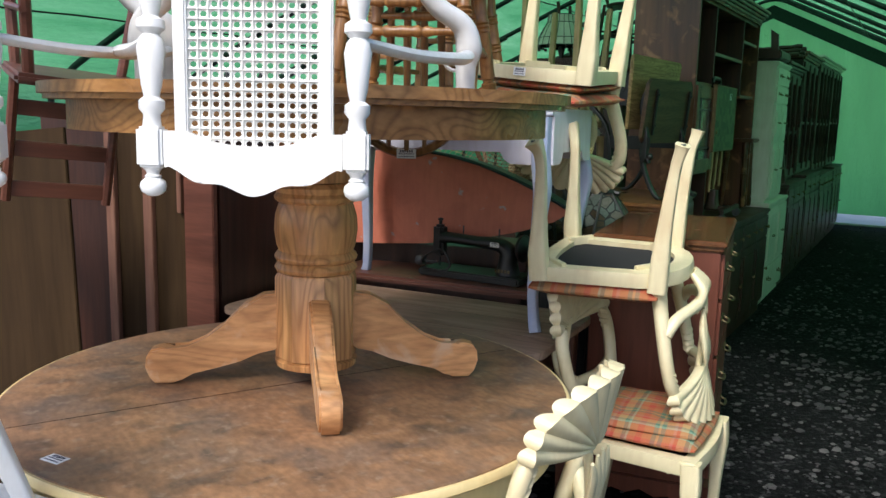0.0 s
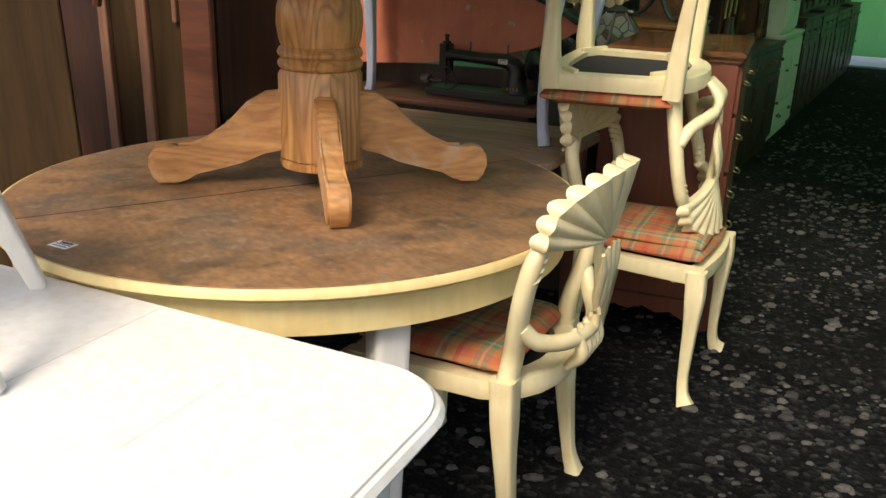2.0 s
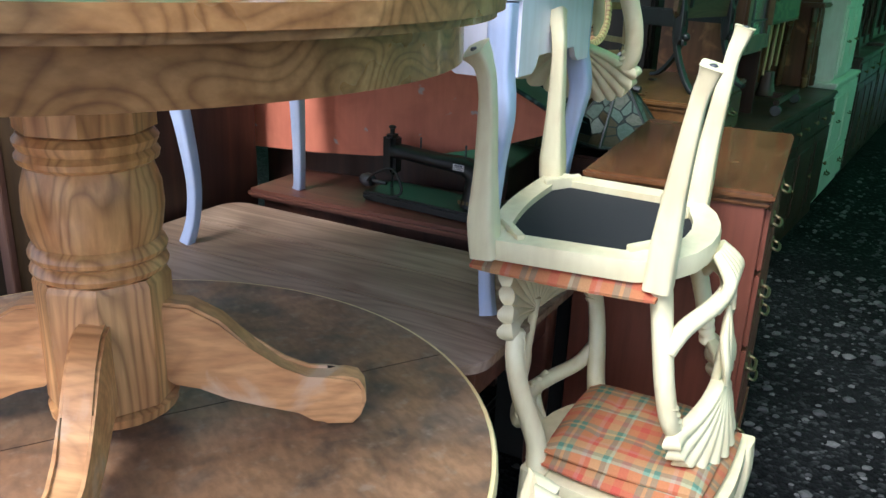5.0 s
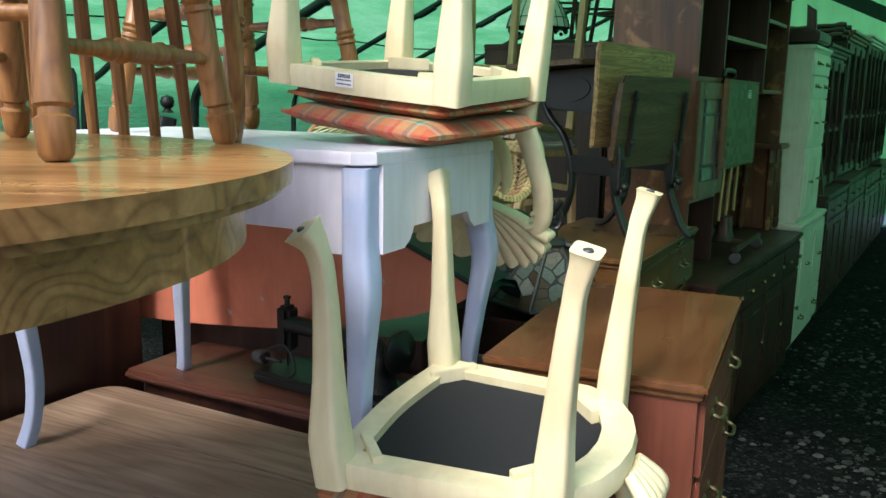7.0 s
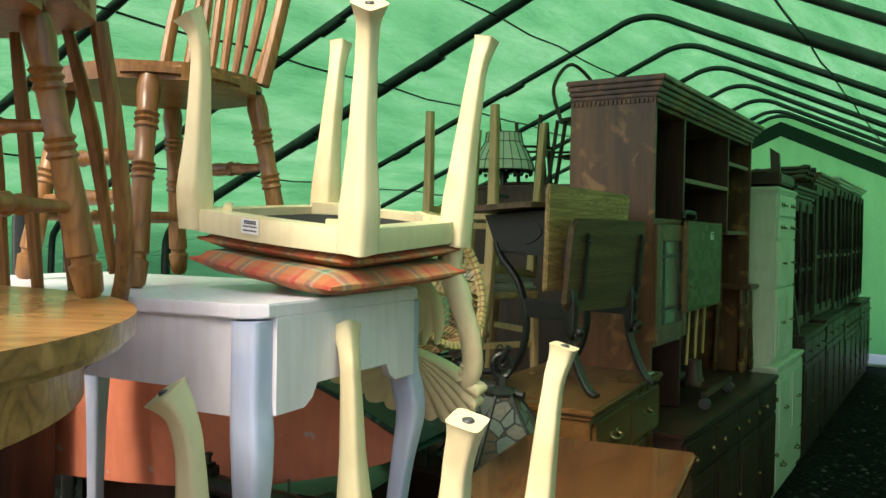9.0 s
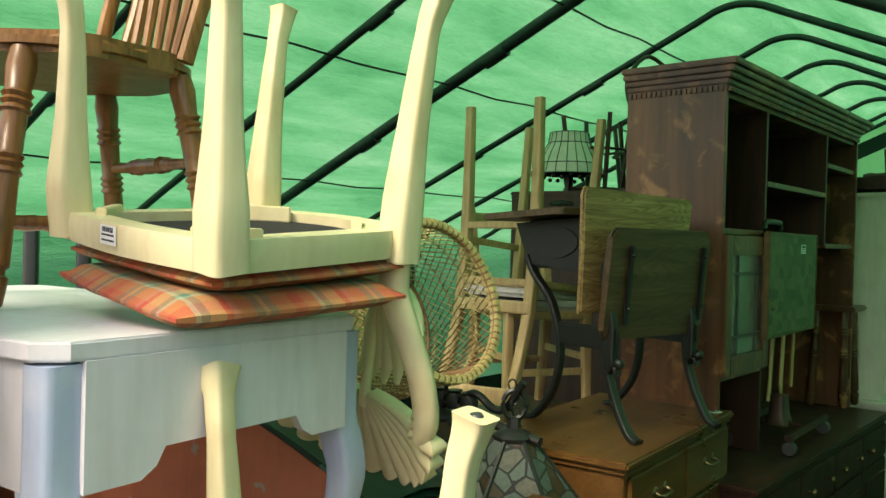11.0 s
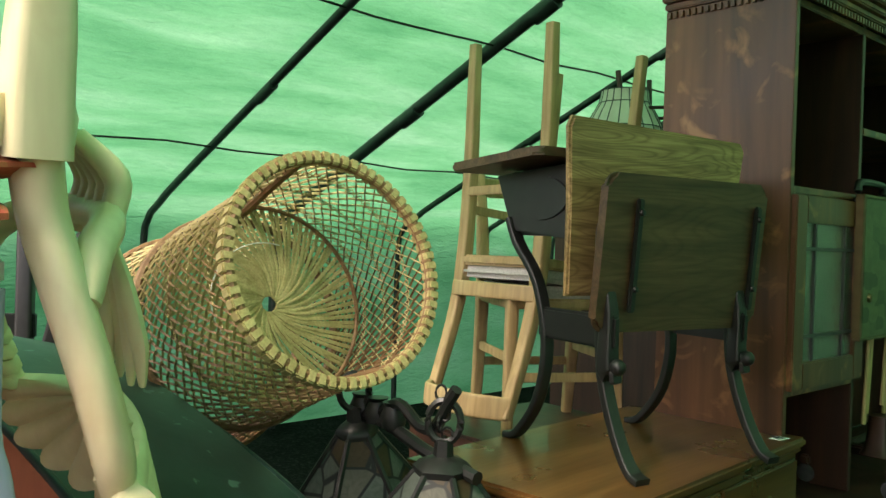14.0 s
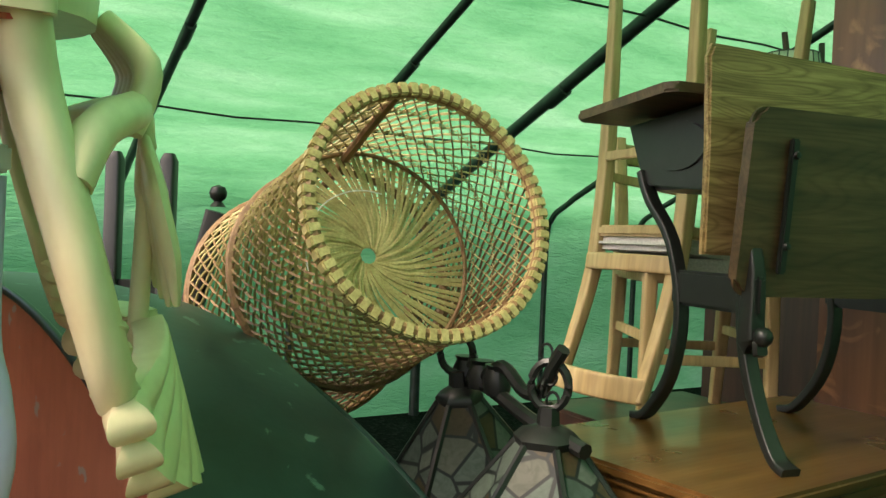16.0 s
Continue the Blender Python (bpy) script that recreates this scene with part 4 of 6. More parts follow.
def plank_table():
    m = axes((-0.605, 2.895, 0), (0.92, -0.392, 0), (0.392, 0.92, 0), (0, 0, 1))
    th = thing("plank_table", m, "old wooden table with a worn plank top and rounded corners", "table")
    W, D, H = 1.33, 0.68, 0.739
    ys = (0.0, 0.22, 0.45, 0.68)
    for i in range(3):
        bm = bmesh.new()
        y0, y1 = ys[i] + (0.0015 if i else 0), ys[i + 1] - (0.0015 if i < 2 else 0)
        if i == 1:
            o = [(0, y0), (W, y0), (W, y1), (0, y1)]
        else:
            full = rounded_rect(W, D, 0.075)
            o = [(x, min(max(y, y0), y1)) for x, y in full]
            o = [p for k, p in enumerate(o) if p != o[k - 1]]
        prism(bm, o, 0.026, Matrix.Translation((0, 0, H - 0.026)), 0.003)
        part("plank", bm, plank_wood, th)
    bm = bmesh.new()
    for c_, s_ in (((W / 2, 0.07, 0.65), (W - 0.16, 0.022, 0.12)), ((W / 2, D - 0.07, 0.65), (W - 0.16, 0.022, 0.12)), ((0.07, D / 2, 0.65), (0.022, D - 0.16, 0.12)), ((W - 0.07, D / 2, 0.65), (0.022, D - 0.16, 0.12))):
        box(bm, c_, s_, 0.003)
    part("apron", bm, red_wood, th)
    for x in (0.08, W - 0.08):
        for y in (0.08, D - 0.08):
            bm = bmesh.new()
            sweep(bm, [(x, y, 0.712), (x, y, 0.5), (x, y, 0)], [0.033, 0.031, 0.022], n=1, square=True, up=(0, 1, 0))
            part("leg", bm, red_wood, th)


plank_table()


def painted_table():
    th = thing("painted_table", axes((-0.34, 3.038, 0.7395), (0.933, -0.36, 0), (0.36, 0.933, 0), (0, 0, 1)), "white painted table with lilac cabriole legs, standing on an older table", "table")
    W, D, H = 1.05, 0.6, 0.797
    bm = bmesh.new()
    c_ = 0.035
    prism(bm, [(c_ - 0.01, -0.01), (W + 0.01 - c_, -0.01), (W + 0.01, c_ - 0.01), (W + 0.01, D + 0.01 - c_), (W + 0.01 - c_, D + 0.01), (c_ - 0.01, D + 0.01), (-0.01, D + 0.01 - c_), (-0.01, c_ - 0.01)], 0.026, Matrix.Translation((0, 0, H - 0.026)), 0.003)
    part("tabletop", bm, pale_top, th, "pale painted top with clipped corners")

    def skirt(length):
        k = 0.085
        return [(0, 0.6), (0, H - 0.026), (length, H - 0.026), (length, 0.6), (length - k, 0.6), (length - k - 0.025, 0.615), (length - k - 0.04, 0.64), (k + 0.04, 0.64), (k + 0.025, 0.615), (k, 0.6)]
    for base, x_, y_, ln in (((0.045, 0.02, 0), (1, 0, 0), (0, 0, 1), W - 0.09), ((0.045, D - 0.004, 0), (1, 0, 0), (0, 0, 1), W - 0.09), ((W - 0.004, 0.045, 0), (0, 1, 0), (0, 0, 1), D - 0.09), ((0.02, 0.045, 0), (0, 1, 0), (0, 0, 1), D - 0.09)):
        bm = bmesh.new()
        z_ = Vector(x_).cross(Vector(y_))
        prism(bm, skirt(ln), 0.016, axes(base, x_, y_, z_), 0.0)
        part("apron", bm, pale_top, th)
    for x, sx in ((0.025, -1), (W - 0.025, 1)):
        for y, sy in ((0.025, -1), (D - 0.025, 1)):
            bm = bmesh.new()
            q = (Vector((sx, sy, 0)).normalized())
            lift = 0.042 if (sy > 0) else 0.0
            pts = [(x, y, H - 0.03), (x, y, 0.62), (x + q.x * 0.012, y + q.y * 0.012, 0.56), (x + q.x * 0.02, y + q.y * 0.02, 0.5), (x, y, 0.38), (x - q.x * 0.02, y - q.y * 0.02, 0.2), (x - q.x * 0.012, y - q.y * 0.012, 0.08), (x + q.x * 0.012, y + q.y * 0.012, lift)]
            sweep(bm, pts, [0.029, 0.029, 0.03, 0.028, 0.022, 0.018, 0.017, 0.019], n=4, square=True, up=(0, 1, 0))
            part("leg", bm, lilac, th, "lilac painted cabriole leg")


painted_table()


def sewing_table():
    m = axes((-0.3, 3.535, 0), (0.93, -0.367, 0), (0.367, 0.93, 0), (0, 0, 1))
    th = thing("sewing_table", m, "reddish brown sewing machine table with rounded edge", "table")
    W, D, H = 1.0, 0.42, 0.782
    bm = bmesh.new()
    box(bm, (W / 2, D / 2, H - 0.017), (W, D, 0.034), 0.013)
    part("tabletop", bm, red_wood, th)
    bm = bmesh.new()
    box(bm, (W / 2, D / 2, H - 0.085), (W - 0.1, D - 0.08, 0.1), 0.003)
    part("drawer_box", bm, dark_wood, th)
    for x in (0.1, W - 0.1):
        bm = bmesh.new()
        for y in (0.06, D - 0.06):
            sweep(bm, [(x, y, H - 0.13), (x, D / 2 + (y - D / 2) * 0.5, 0.4), (x, y, 0.0)], 0.013, n=4, seg=9)
        sweep(bm, [(x, 0.06, 0.03), (x, D - 0.06, 0.03)], 0.012, n=1, seg=9)
        part("leg", bm, iron, th)


sewing_table()


def sewing_machine():
    m = axes((0.213, 3.545, 0.783), (0.89, -0.456, 0), (0.456, 0.89, 0), (0, 0, 1)) @ Matrix.Diagonal((1.2, 1.05, 0.95, 1))
    th = thing("sewing_machine", m, "antique black hand sewing machine with worn gilding", "sewing machine")
    bm = bmesh.new()
    box(bm, (0.18, 0.0, 0.02), (0.42, 0.18, 0.035), 0.008)
    part("bed", bm, iron, th)
    bm = bmesh.new()
    sweep(bm, [(0.31, 0, 0.03), (0.31, 0, 0.09), (0.31, 0, 0.14), (0.27, 0, 0.172), (0.18, 0, 0.175), (0.08, 0, 0.18), (0.03, 0, 0.18)], [0.05, 0.035, 0.034, 0.032, 0.026, 0.026, 0.03], [0.055, 0.045, 0.04, 0.04, 0.036, 0.034, 0.034], n=4, seg=12, up=(0, 1, 0))
    part("arm", bm, iron, th)
    bm = bmesh.new()
    box(bm, (0.02, 0, 0.165), (0.045, 0.055, 0.15), 0.012)
    lathe(bm, [(0.007, 0.23), (0.007, 0.26), (0.011, 0.262), (0.011, 0.268), (0.004, 0.272)], 8, Matrix.Translation((0.02, 0, 0)))
    lathe(bm, [(0.004, 0.04), (0.004, 0.1)], 6, Matrix.Translation((0.02, 0, 0)))
    part("head", bm, iron, th)
    bm = bmesh.new()
    lathe(bm, [(0.0, 0), (0.05, 0.0), (0.062, 0.008), (0.065, 0.018), (0.055, 0.026), (0.02, 0.03), (0.0, 0.045)], 20, axes((0.355, 0, 0.165), (0, 1, 0), (0, 0, 1), (1, 0, 0)))
    part("balance_wheel", bm, iron, th)
    bm = bmesh.new()
    lathe(bm, [(0.0, 0), (0.02, 0.003), (0.026, 0.02), (0.02, 0.038), (0, 0.042)], 14, axes((-0.07, -0.03, 0.06), (0, 1, 0), (0, 0, 1), (1, 0, 0)))
    sweep(bm, [(-0.04, -0.03, 0.06), (0.02, -0.03, 0.06)], 0.006, n=1, seg=9)
    part("lamp", bm, lead, th, "small round metal lamp head")
    for x in (0.12, 0.27):
        bm = bmesh.new()
        sweep(bm, [(x, 0, 0.2), (x, 0, 0.245)], 0.003, n=1, seg=5)
        part("spool_pin", bm, lead, th)
    bm = bmesh.new()
    sweep(bm, [(-0.05, -0.04, 0.05), (0.0, -0.07, 0.1), (0.06, -0.06, 0.13), (0.1, -0.07, 0.06), (0.06, -0.08, 0.03), (-0.02, -0.09, 0.022)], 0.004, n=6, seg=9)
    part("cord", bm, iron, th)
    sticker(m @ axes((0.27, -0.041, 0.175), (1, 0, 0), (0, 0, 1), (0, -1, 0)), 0.036, 0.022)
    bm = bmesh.new()
    for i in range(5):
        box(bm, (0.285 + i * 0.013, -0.0575, 0.06), (0.008, 0.001, 0.014))
    part("maker_plate", bm, brass, th, "row of worn gilt letters on the pillar")


sewing_machine()


def arched_chest():
    """A barrel-topped painted piece: pointed to one side, orange face, dark green back."""
    m = axes((0.822, 3.479, 0), (-0.967, 0.253, 0), (0.253, 0.967, 0), (0, 0, 1))
    th = thing("painted_headboard", m, "large arched wooden piece, orange face and dark green top", "painted chest")
    face = [(0, 1.09), (0.14, 1.165), (0.3, 1.235), (0.48, 1.295), (0.7, 1.335), (0.95, 1.35), (1.25, 1.34), (1.25, 0.88), (0.95, 0.885), (0.7, 0.9), (0.45, 0.935), (0.22, 0.99), (0.08, 1.04)]
    bm = bmesh.new()
    prism(bm, face, 0.03, axes((0, 0, 0), (1, 0, 0), (0, 0, 1), (0, 1, 0)) @ Matrix.Translation((0, 0, 0)), 0.0)
    part("front_panel", bm, orange, th, "orange painted face with chipped patches")
    bm = bmesh.new()
    top = curve_pts([(x, z, 0) for x, z in face[:7]], 4)
    D = 0.5
    a = [(p.x, 0.0, p.y + 0.006) for p in top]
    rings(bm, [[(x, y, z - s_ * 0.14) for x, _, z in a] for y, s_ in ((-0.012, 0), (0.23, 0.1), (0.4, 0.4), (D, 1.0))], False, False)
    rings(bm, [[(x, y, z - s_ * 0.14 - 0.022) for x, _, z in a] for y, s_ in ((-0.0, 0), (0.23, 0.1), (0.4, 0.4), (D, 1.0))], False, False)
    part("lid", bm, teal, th, "dark green boarded lid", 60)
    bm = bmesh.new()
    sweep(bm, [(p.x, -0.006, p.y + 0.004) for p in top], 0.008, n=1, seg=9, up=(0, 1, 0))
    sweep(bm, [(p.x, D - 0.005, p.y - 0.135) for p in top], 0.012, n=1, seg=9, up=(0, 1, 0))
    part("edge_band", bm, teal, th)
    bm = bmesh.new()
    box(bm, (0.72, 0.32, 0.44), (1.0, 0.42, 0.88), 0.004)
    part("base", bm, dark_wood, th)


arched_chest()


# ---------- white things at the tent's mouth ----------
def near_table():
    m = axes((0.4, 0.972, 0), (-0.924, 0.382, 0), (-0.382, -0.924, 0), (0, 0, 1))
    th = thing("white_table", m, "white painted table with rounded corners and a chipped moulded edge", "table")
    W, D, H = 1.25, 0.72, 0.714
    bm = bmesh.new()
    prism(bm, rounded_rect(W, D, 0.13, 10), 0.012, Matrix.Translation((0, 0, H - 0.012)), 0.004)
    part("tabletop", bm, white, th)
    bm = bmesh.new()
    o = rounded_rect(W, D, 0.13, 10)
    cx, cy = W / 2, D / 2
    rings(bm, [[(cx + (x - cx) * (1 + g / cx), cy + (y - cy) * (1 + g / cy), z) for x, y in o] for g, z in ((-0.01, H - 0.004), (0.008, H - 0.008), (0.015, H - 0.02), (0.008, H - 0.032), (-0.008, H - 0.038), (-0.004, H - 0.05), (-0.012, H - 0.06), (-0.03, H - 0.06))], True, False)
    part("edge", bm, white, th, "moulded table edge with chipped paint")
    bm = bmesh.new()
    rings(bm, [[(cx + (x - cx) * k, cy + (y - cy) * k, z) for x, y in o] for k, z in ((0.9, H - 0.012), (0.9, H - 0.13), (0.86, H - 0.13), (0.86, H - 0.012))], True, False)
    part("apron", bm, white, th)
    for x in (0.12, W - 0.12):
        for y in (0.1, D - 0.1):
            bm = bmesh.new()
            sweep(bm, [(x, y, H - 0.02), (x, y, 0.4), (x, y, 0)], [0.035, 0.033, 0.02], n=1, square=True, up=(0, 1, 0))
            part("leg", bm, white, th)
    bm = bmesh.new()
    box(bm, (0.62, D / 2, H + 0.0002), (0.0015, D - 0.02, 0.001))
    box(bm, (0.33, D / 2 - 0.1, H + 0.0002), (0.0012, 0.25, 0.001))
    part("seam", bm, white_chest, th)
    bm = bmesh.new()
    prism(bm, oval(0.011, 0.006, 16), 0.0012, Matrix.Translation((0.595, 0.165, H)))
    part("plug", bm, paper, th)


near_table()


def white_side_chair():
    th = thing("white_chair", pose(-0.62, 0.98, 0.7145, 0, 0, 20), "white painted wooden chair standing on the white table", "chair")
    bm = bmesh.new()
    box(bm, (0, 0, 0.42), (0.4, 0.38, 0.03), 0.01)
    part("seat", bm, white, th)
    for x in (-1, 1):
        for y in (-1, 1):
            bm = bmesh.new()
            sweep(bm, [(x * 0.15, y * 0.14, 0.41), (x * 0.2, y * 0.19, 0.2), (x * 0.26, y * 0.22, 0.0)], [0.022, 0.02, 0.016], n=1, square=True, up=(0, 1, 0))
            part("leg", bm, white, th)
    for y in (-1, 1):
        bm = bmesh.new()
        sweep(bm, [(-0.2, y * 0.18, 0.22), (0.2, y * 0.18, 0.22)], 0.01, n=1, seg=8)
        part("stretcher", bm, white, th)


white_side_chair()
SPIN = [(0.0, 0.012), (0.03, 0.016), (0.06, 0.012), (0.1, 0.02), (0.25, 0.023), (0.4, 0.015), (0.44, 0.012), (0.46, 0.021), (0.5, 0.022), (0.53, 0.013), (0.55, 0.018), (0.6, 0.022), (0.78, 0.016), (0.84, 0.012), (0.86, 0.02), (0.9, 0.02), (0.93, 0.013), (1.0, 0.015)]


def cane_armchair():
    th = thing("cane_armchair", Matrix.Identity(4), "white armchair with cane back, upside down on an oak table", "armchair", "white cane armchairs")
    S = 0.42
    top = 0.86
    for sx in (-1, 1):
        x = sx * 0.168
        bm = bmesh.new()
        turned(bm, (x, -0.2, S - 0.02), (x, -0.215, top - 0.11), [(k, r * 1.05) for k, r in SPIN], 14)
        part("post", bm, white, th)
        bm = bmesh.new()
        box(bm, (x, -0.217, top - 0.078), (0.042, 0.04, 0.072), 0.005)
        lathe(bm, [(0.018, 0), (0.012, 0.006), (0.01, 0.012), (0.014, 0.016), (0.012, 0.019), (0.02, 0.026), (0.0215, 0.035), (0.019, 0.044), (0.01, 0.051), (0, 0.053)], 14, Matrix.Translation((x, -0.217, top - 0.042)))
        part("finial", bm, white, th)
        # arm with scrolled support
        bm = bmesh.new()
        sweep(bm, [(x, -0.2, S + 0.17), (sx * 0.25, -0.05, S + 0.18), (sx * 0.33, 0.1, S + 0.175), (sx * 0.345, 0.22, S + 0.16)], [0.013, 0.016, 0.018, 0.018], [0.01, 0.012, 0.014, 0.014], n=4, seg=10)
        part("arm", bm, white, th)
        bm = bmesh.new()
        sweep(bm, [(sx * 0.24, 0.2, S - 0.02), (sx * 0.28, 0.22, S + 0.05), (sx * 0.335, 0.25, S + 0.09), (sx * 0.35, 0.265, S + 0.14), (sx * 0.345, 0.27, S + 0.18), (sx * 0.345, 0.265, S + 0.236)], [0.024, 0.022, 0.024, 0.028, 0.022, 0.02], n=5, seg=10, up=(0, 1, 0))
        for k in range(14):
            a, b2 = k * 0.55, (k + 1) * 0.55
            ra, rb = 0.026 * math.exp(-0.2 * a), 0.026 * math.exp(-0.2 * b2)
            sweep(bm, [(sx * 0.345 - sx * 0.02 + ra * math.cos(a), 0.293, S + 0.17 + ra * math.sin(a)), (sx * 0.345 - sx * 0.02 + rb * math.cos(b2), 0.293, S + 0.17 + rb * math.sin(b2))], 0.005, n=1, seg=6)
        part("arm_support", bm, white, th, "carved scrolled arm support")
        for y in (-0.19, 0.2):
            bm = bmesh.new()
            turned(bm, (sx * 0.2, y, 0), (sx * 0.2, y, S), [(0, 0.014), (0.05, 0.02), (0.1, 0.014), (0.5, 0.022), (0.8, 0.016), (0.82, 0.024), (1, 0.024)], 12)
            part("leg", bm, white, th)
        bm = bmesh.new()
        box(bm, (sx * 0.118, -0.213, S + 0.18), (0.022, 0.02, 0.37), 0.003)
        part("back_stile", bm, white, th)
    bm = bmesh.new()
    o = []
    for k in np.linspace(-1, 1, 33):
        o.append((0.15 * k, float(np.interp(abs(k), (0, 0.25, 0.5, 0.62, 0.72, 1), (0.083, 0.081, 0.0745, 0.066, 0.058, 0.058)))))
    for k in np.linspace(1, -1, 49):
        a = abs(k)
        lobe = 0.021 * (0.5 + 0.5 * math.cos(math.pi * min(a / 0.42, 1)))
        fall = 0.032 * (0.5 - 0.5 * math.cos(math.pi * min(max((a - 0.55) / 0.45, 0), 1)))
        o.append((0.15 * k, 0.15 + lobe - fall))
    prism(bm, o, 0.026, axes((0, -0.204, top - 0.165), (1, 0, 0), (0, 0, 1), (0, -1, 0)), 0.004)
    part("crest_rail", bm, white, th, "scalloped crest rail")
    # woven cane panel with its rows of holes
    bm = bmesh.new()
    nx, nz, w, z0, z1 = 12, 21, 0.214, S + 0.0, top - 0.078
    dx, dz = w / nx, (z1 - z0) / nz
    for i in range(nx):
        for j in range(nz):
            cx, cz = -w / 2 + (i + 0.5) * dx, z0 + (j + 0.5) * dz
            sq = [(dx / 2, 0), (dx / 2, dz / 2), (0, dz / 2), (-dx / 2, dz / 2), (-dx / 2, 0), (-dx / 2, -dz / 2), (0, -dz / 2), (dx / 2, -dz / 2)]
            r = 0.0052
            ho = [(r * math.cos(k * math.pi / 4), r * math.sin(k * math.pi / 4)) for k in range(8)]
            va = [bm.verts.new((cx + p, -0.213 - 0.0015, cz + q)) for p, q in sq]
            vb = [bm.verts.new((cx + p, -0.213, cz + q)) for p, q in ho]
            for k in range(8):
                bm.faces.new((va[k], va[(k + 1) % 8], vb[(k + 1) % 8], vb[k]))
    for j in range(nz * 2):
        z = z0 + j * dz / 2
        if j % 2 == 0:
            sweep(bm, [(-w / 2, -0.2155, z), (w / 2, -0.2155, z)], 0.0014, n=1, seg=4)
    for i in range(nx):
        x = -w / 2 + i * dx
        sweep(bm, [(x, -0.2158, z0), (x, -0.2158, z1)], 0.0014, n=1, seg=4)
    part("cane_panel", bm, cane, th, "open woven cane panel")
    bm = bmesh.new()
    box(bm, (0, 0.0, S - 0.02), (0.44, 0.44, 0.04), 0.01)
    part("seat", bm, white, th)
    return th


WA = cane_armchair()
WA.matrix_basis = pose(0.015, 1.462, TOPZ + 0.42 + 0.238, 0, 180, 0) @ pose(0, 0, 0, 0, 0, -2) @ Matrix.Diagonal((1.09, 1, 1, 1))
copy_thing(WA, pose(-0.69, 1.5, TOPZ + 0.42 + 0.238, 0, 180, 4))

# ---------- turned oak chairs ----------
LEG = [(0, 0.013), (0.02, 0.02), (0.09, 0.023), (0.12, 0.024), (0.13, 0.018), (0.15, 0.018), (0.16, 0.023), (0.36, 0.021), (0.5, 0.019), (0.51, 0.024), (0.53, 0.019), (0.545, 0.024), (0.56, 0.019), (0.575, 0.024), (0.59, 0.019), (0.74, 0.02), (0.75, 0.025), (0.77, 0.02), (0.785, 0.025), (0.8, 0.02), (0.815, 0.025), (0.83, 0.02), (0.93, 0.024), (1, 0.02)]
RUNG = [(0, 0.009), (0.25, 0.011), (0.3, 0.016), (0.34, 0.011), (0.37, 0.018), (0.42, 0.014), (0.5, 0.017), (0.58, 0.014), (0.63, 0.018), (0.66, 0.011), (0.7, 0.016), (0.75, 0.011), (1, 0.009)]


def spindle_chair():
    th = thing("spindle_chair", Matrix.Identity(4), "turned oak spindle-back chair, upright on an oak tabletop", "chair", "oak spindle chairs")
    S = 0.44
    bm = bmesh.new()
    o = [(0.21 * math.copysign(abs(math.cos(a)) ** 0.8, math.cos(a)) * (1.0 if math.sin(a) < 0 else 1.06), 0.205 * math.copysign(abs(math.sin(a)) ** 0.85, math.sin(a))) for a in np.linspace(0, 2 * math.pi, 40, endpoint=False)]
    prism(bm, o, 0.036, Matrix.Translation((0, 0, S - 0.036)), 0.012)
    part("seat", bm, windsor_oak, th)
    feet = {}
    for sx in (-1, 1):
        for sy in (-1, 1):
            a, b2 = Vector((sx * 0.2, sy * 0.205, 0)), Vector((sx * 0.15, sy * 0.14, S - 0.03))
            feet[sx, sy] = (a, b2)
            bm = bmesh.new()
            turned(bm, a, b2, LEG, 14)
            part("leg", bm, windsor_oak, th)
    for k, pairs in ((0.33, (((-1, -1), (-1, 1)), ((1, -1), (1, 1)))), (0.62, (((-1, -1), (1, -1)), ((-1, 1), (1, 1)))), (0.42, (((-1, 1), (1, 1)),))):
        for p, q in pairs:
            bm = bmesh.new()
            turned(bm, feet[p][0].lerp(feet[p][1], k), feet[q][0].lerp(feet[q][1], k), RUNG, 10)
            part("stretcher", bm, windsor_oak, th)
    for i in range(7):
        k = -1 + 2 * i / 6
        bm = bmesh.new()
        zt = 0.52 - 0.17 * abs(k) ** 2.4
        sweep(bm, [(0.13 * k, -0.165 + 0.02 * k * k, S - 0.01), (0.15 * k, -0.2, S + zt * 0.4), (0.165 * k, -0.25, S + zt)], [0.008, 0.0125, 0.007], n=3, seg=8)
        part("spindle", bm, windsor_oak, th)
    bm = bmesh.new()
    sweep(bm, [(-0.185, -0.13, S - 0.01), (-0.2, -0.175, S + 0.18), (-0.19, -0.225, S + 0.36), (-0.12, -0.258, S + 0.48), (0, -0.27, S + 0.53), (0.12, -0.258, S + 0.48), (0.19, -0.225, S + 0.36), (0.2, -0.175, S + 0.18), (0.185, -0.13, S - 0.01)], 0.014, 0.017, n=6, seg=8, up=(0, 1, 0))
    part("bow", bm, windsor_oak, th)
    return th


SC = spindle_chair()
SC.matrix_basis = pose(0.215, 2.31, TOPZ, 0, 0, 172)
up2 = flipped((0.16, 2.5, TOPZ + 0.44 + 0.442 * 1.2), (0.05, -1, 0), (0, 0.0, -1)) @ Matrix.Diagonal((1.16, 1, 1.2, 1))
tagged(copy_thing(SC, up2), "turned oak spindle-back chair stacked upside down, bow hanging low")
tagged(copy_thing(SC, pose(0.2, 3.28, 1.537, 0, 0, 150) @ Matrix.Diagonal((1.1, 1.1, 1.13, 1))), "turned oak spindle-back chair standing on a painted table")
sticker(up2 @ axes((0.0, -0.25, 0.44 + 0.53), (1, 0, 0), (0, 0, -1), (0, 1, 0)), 0.06, 0.028)


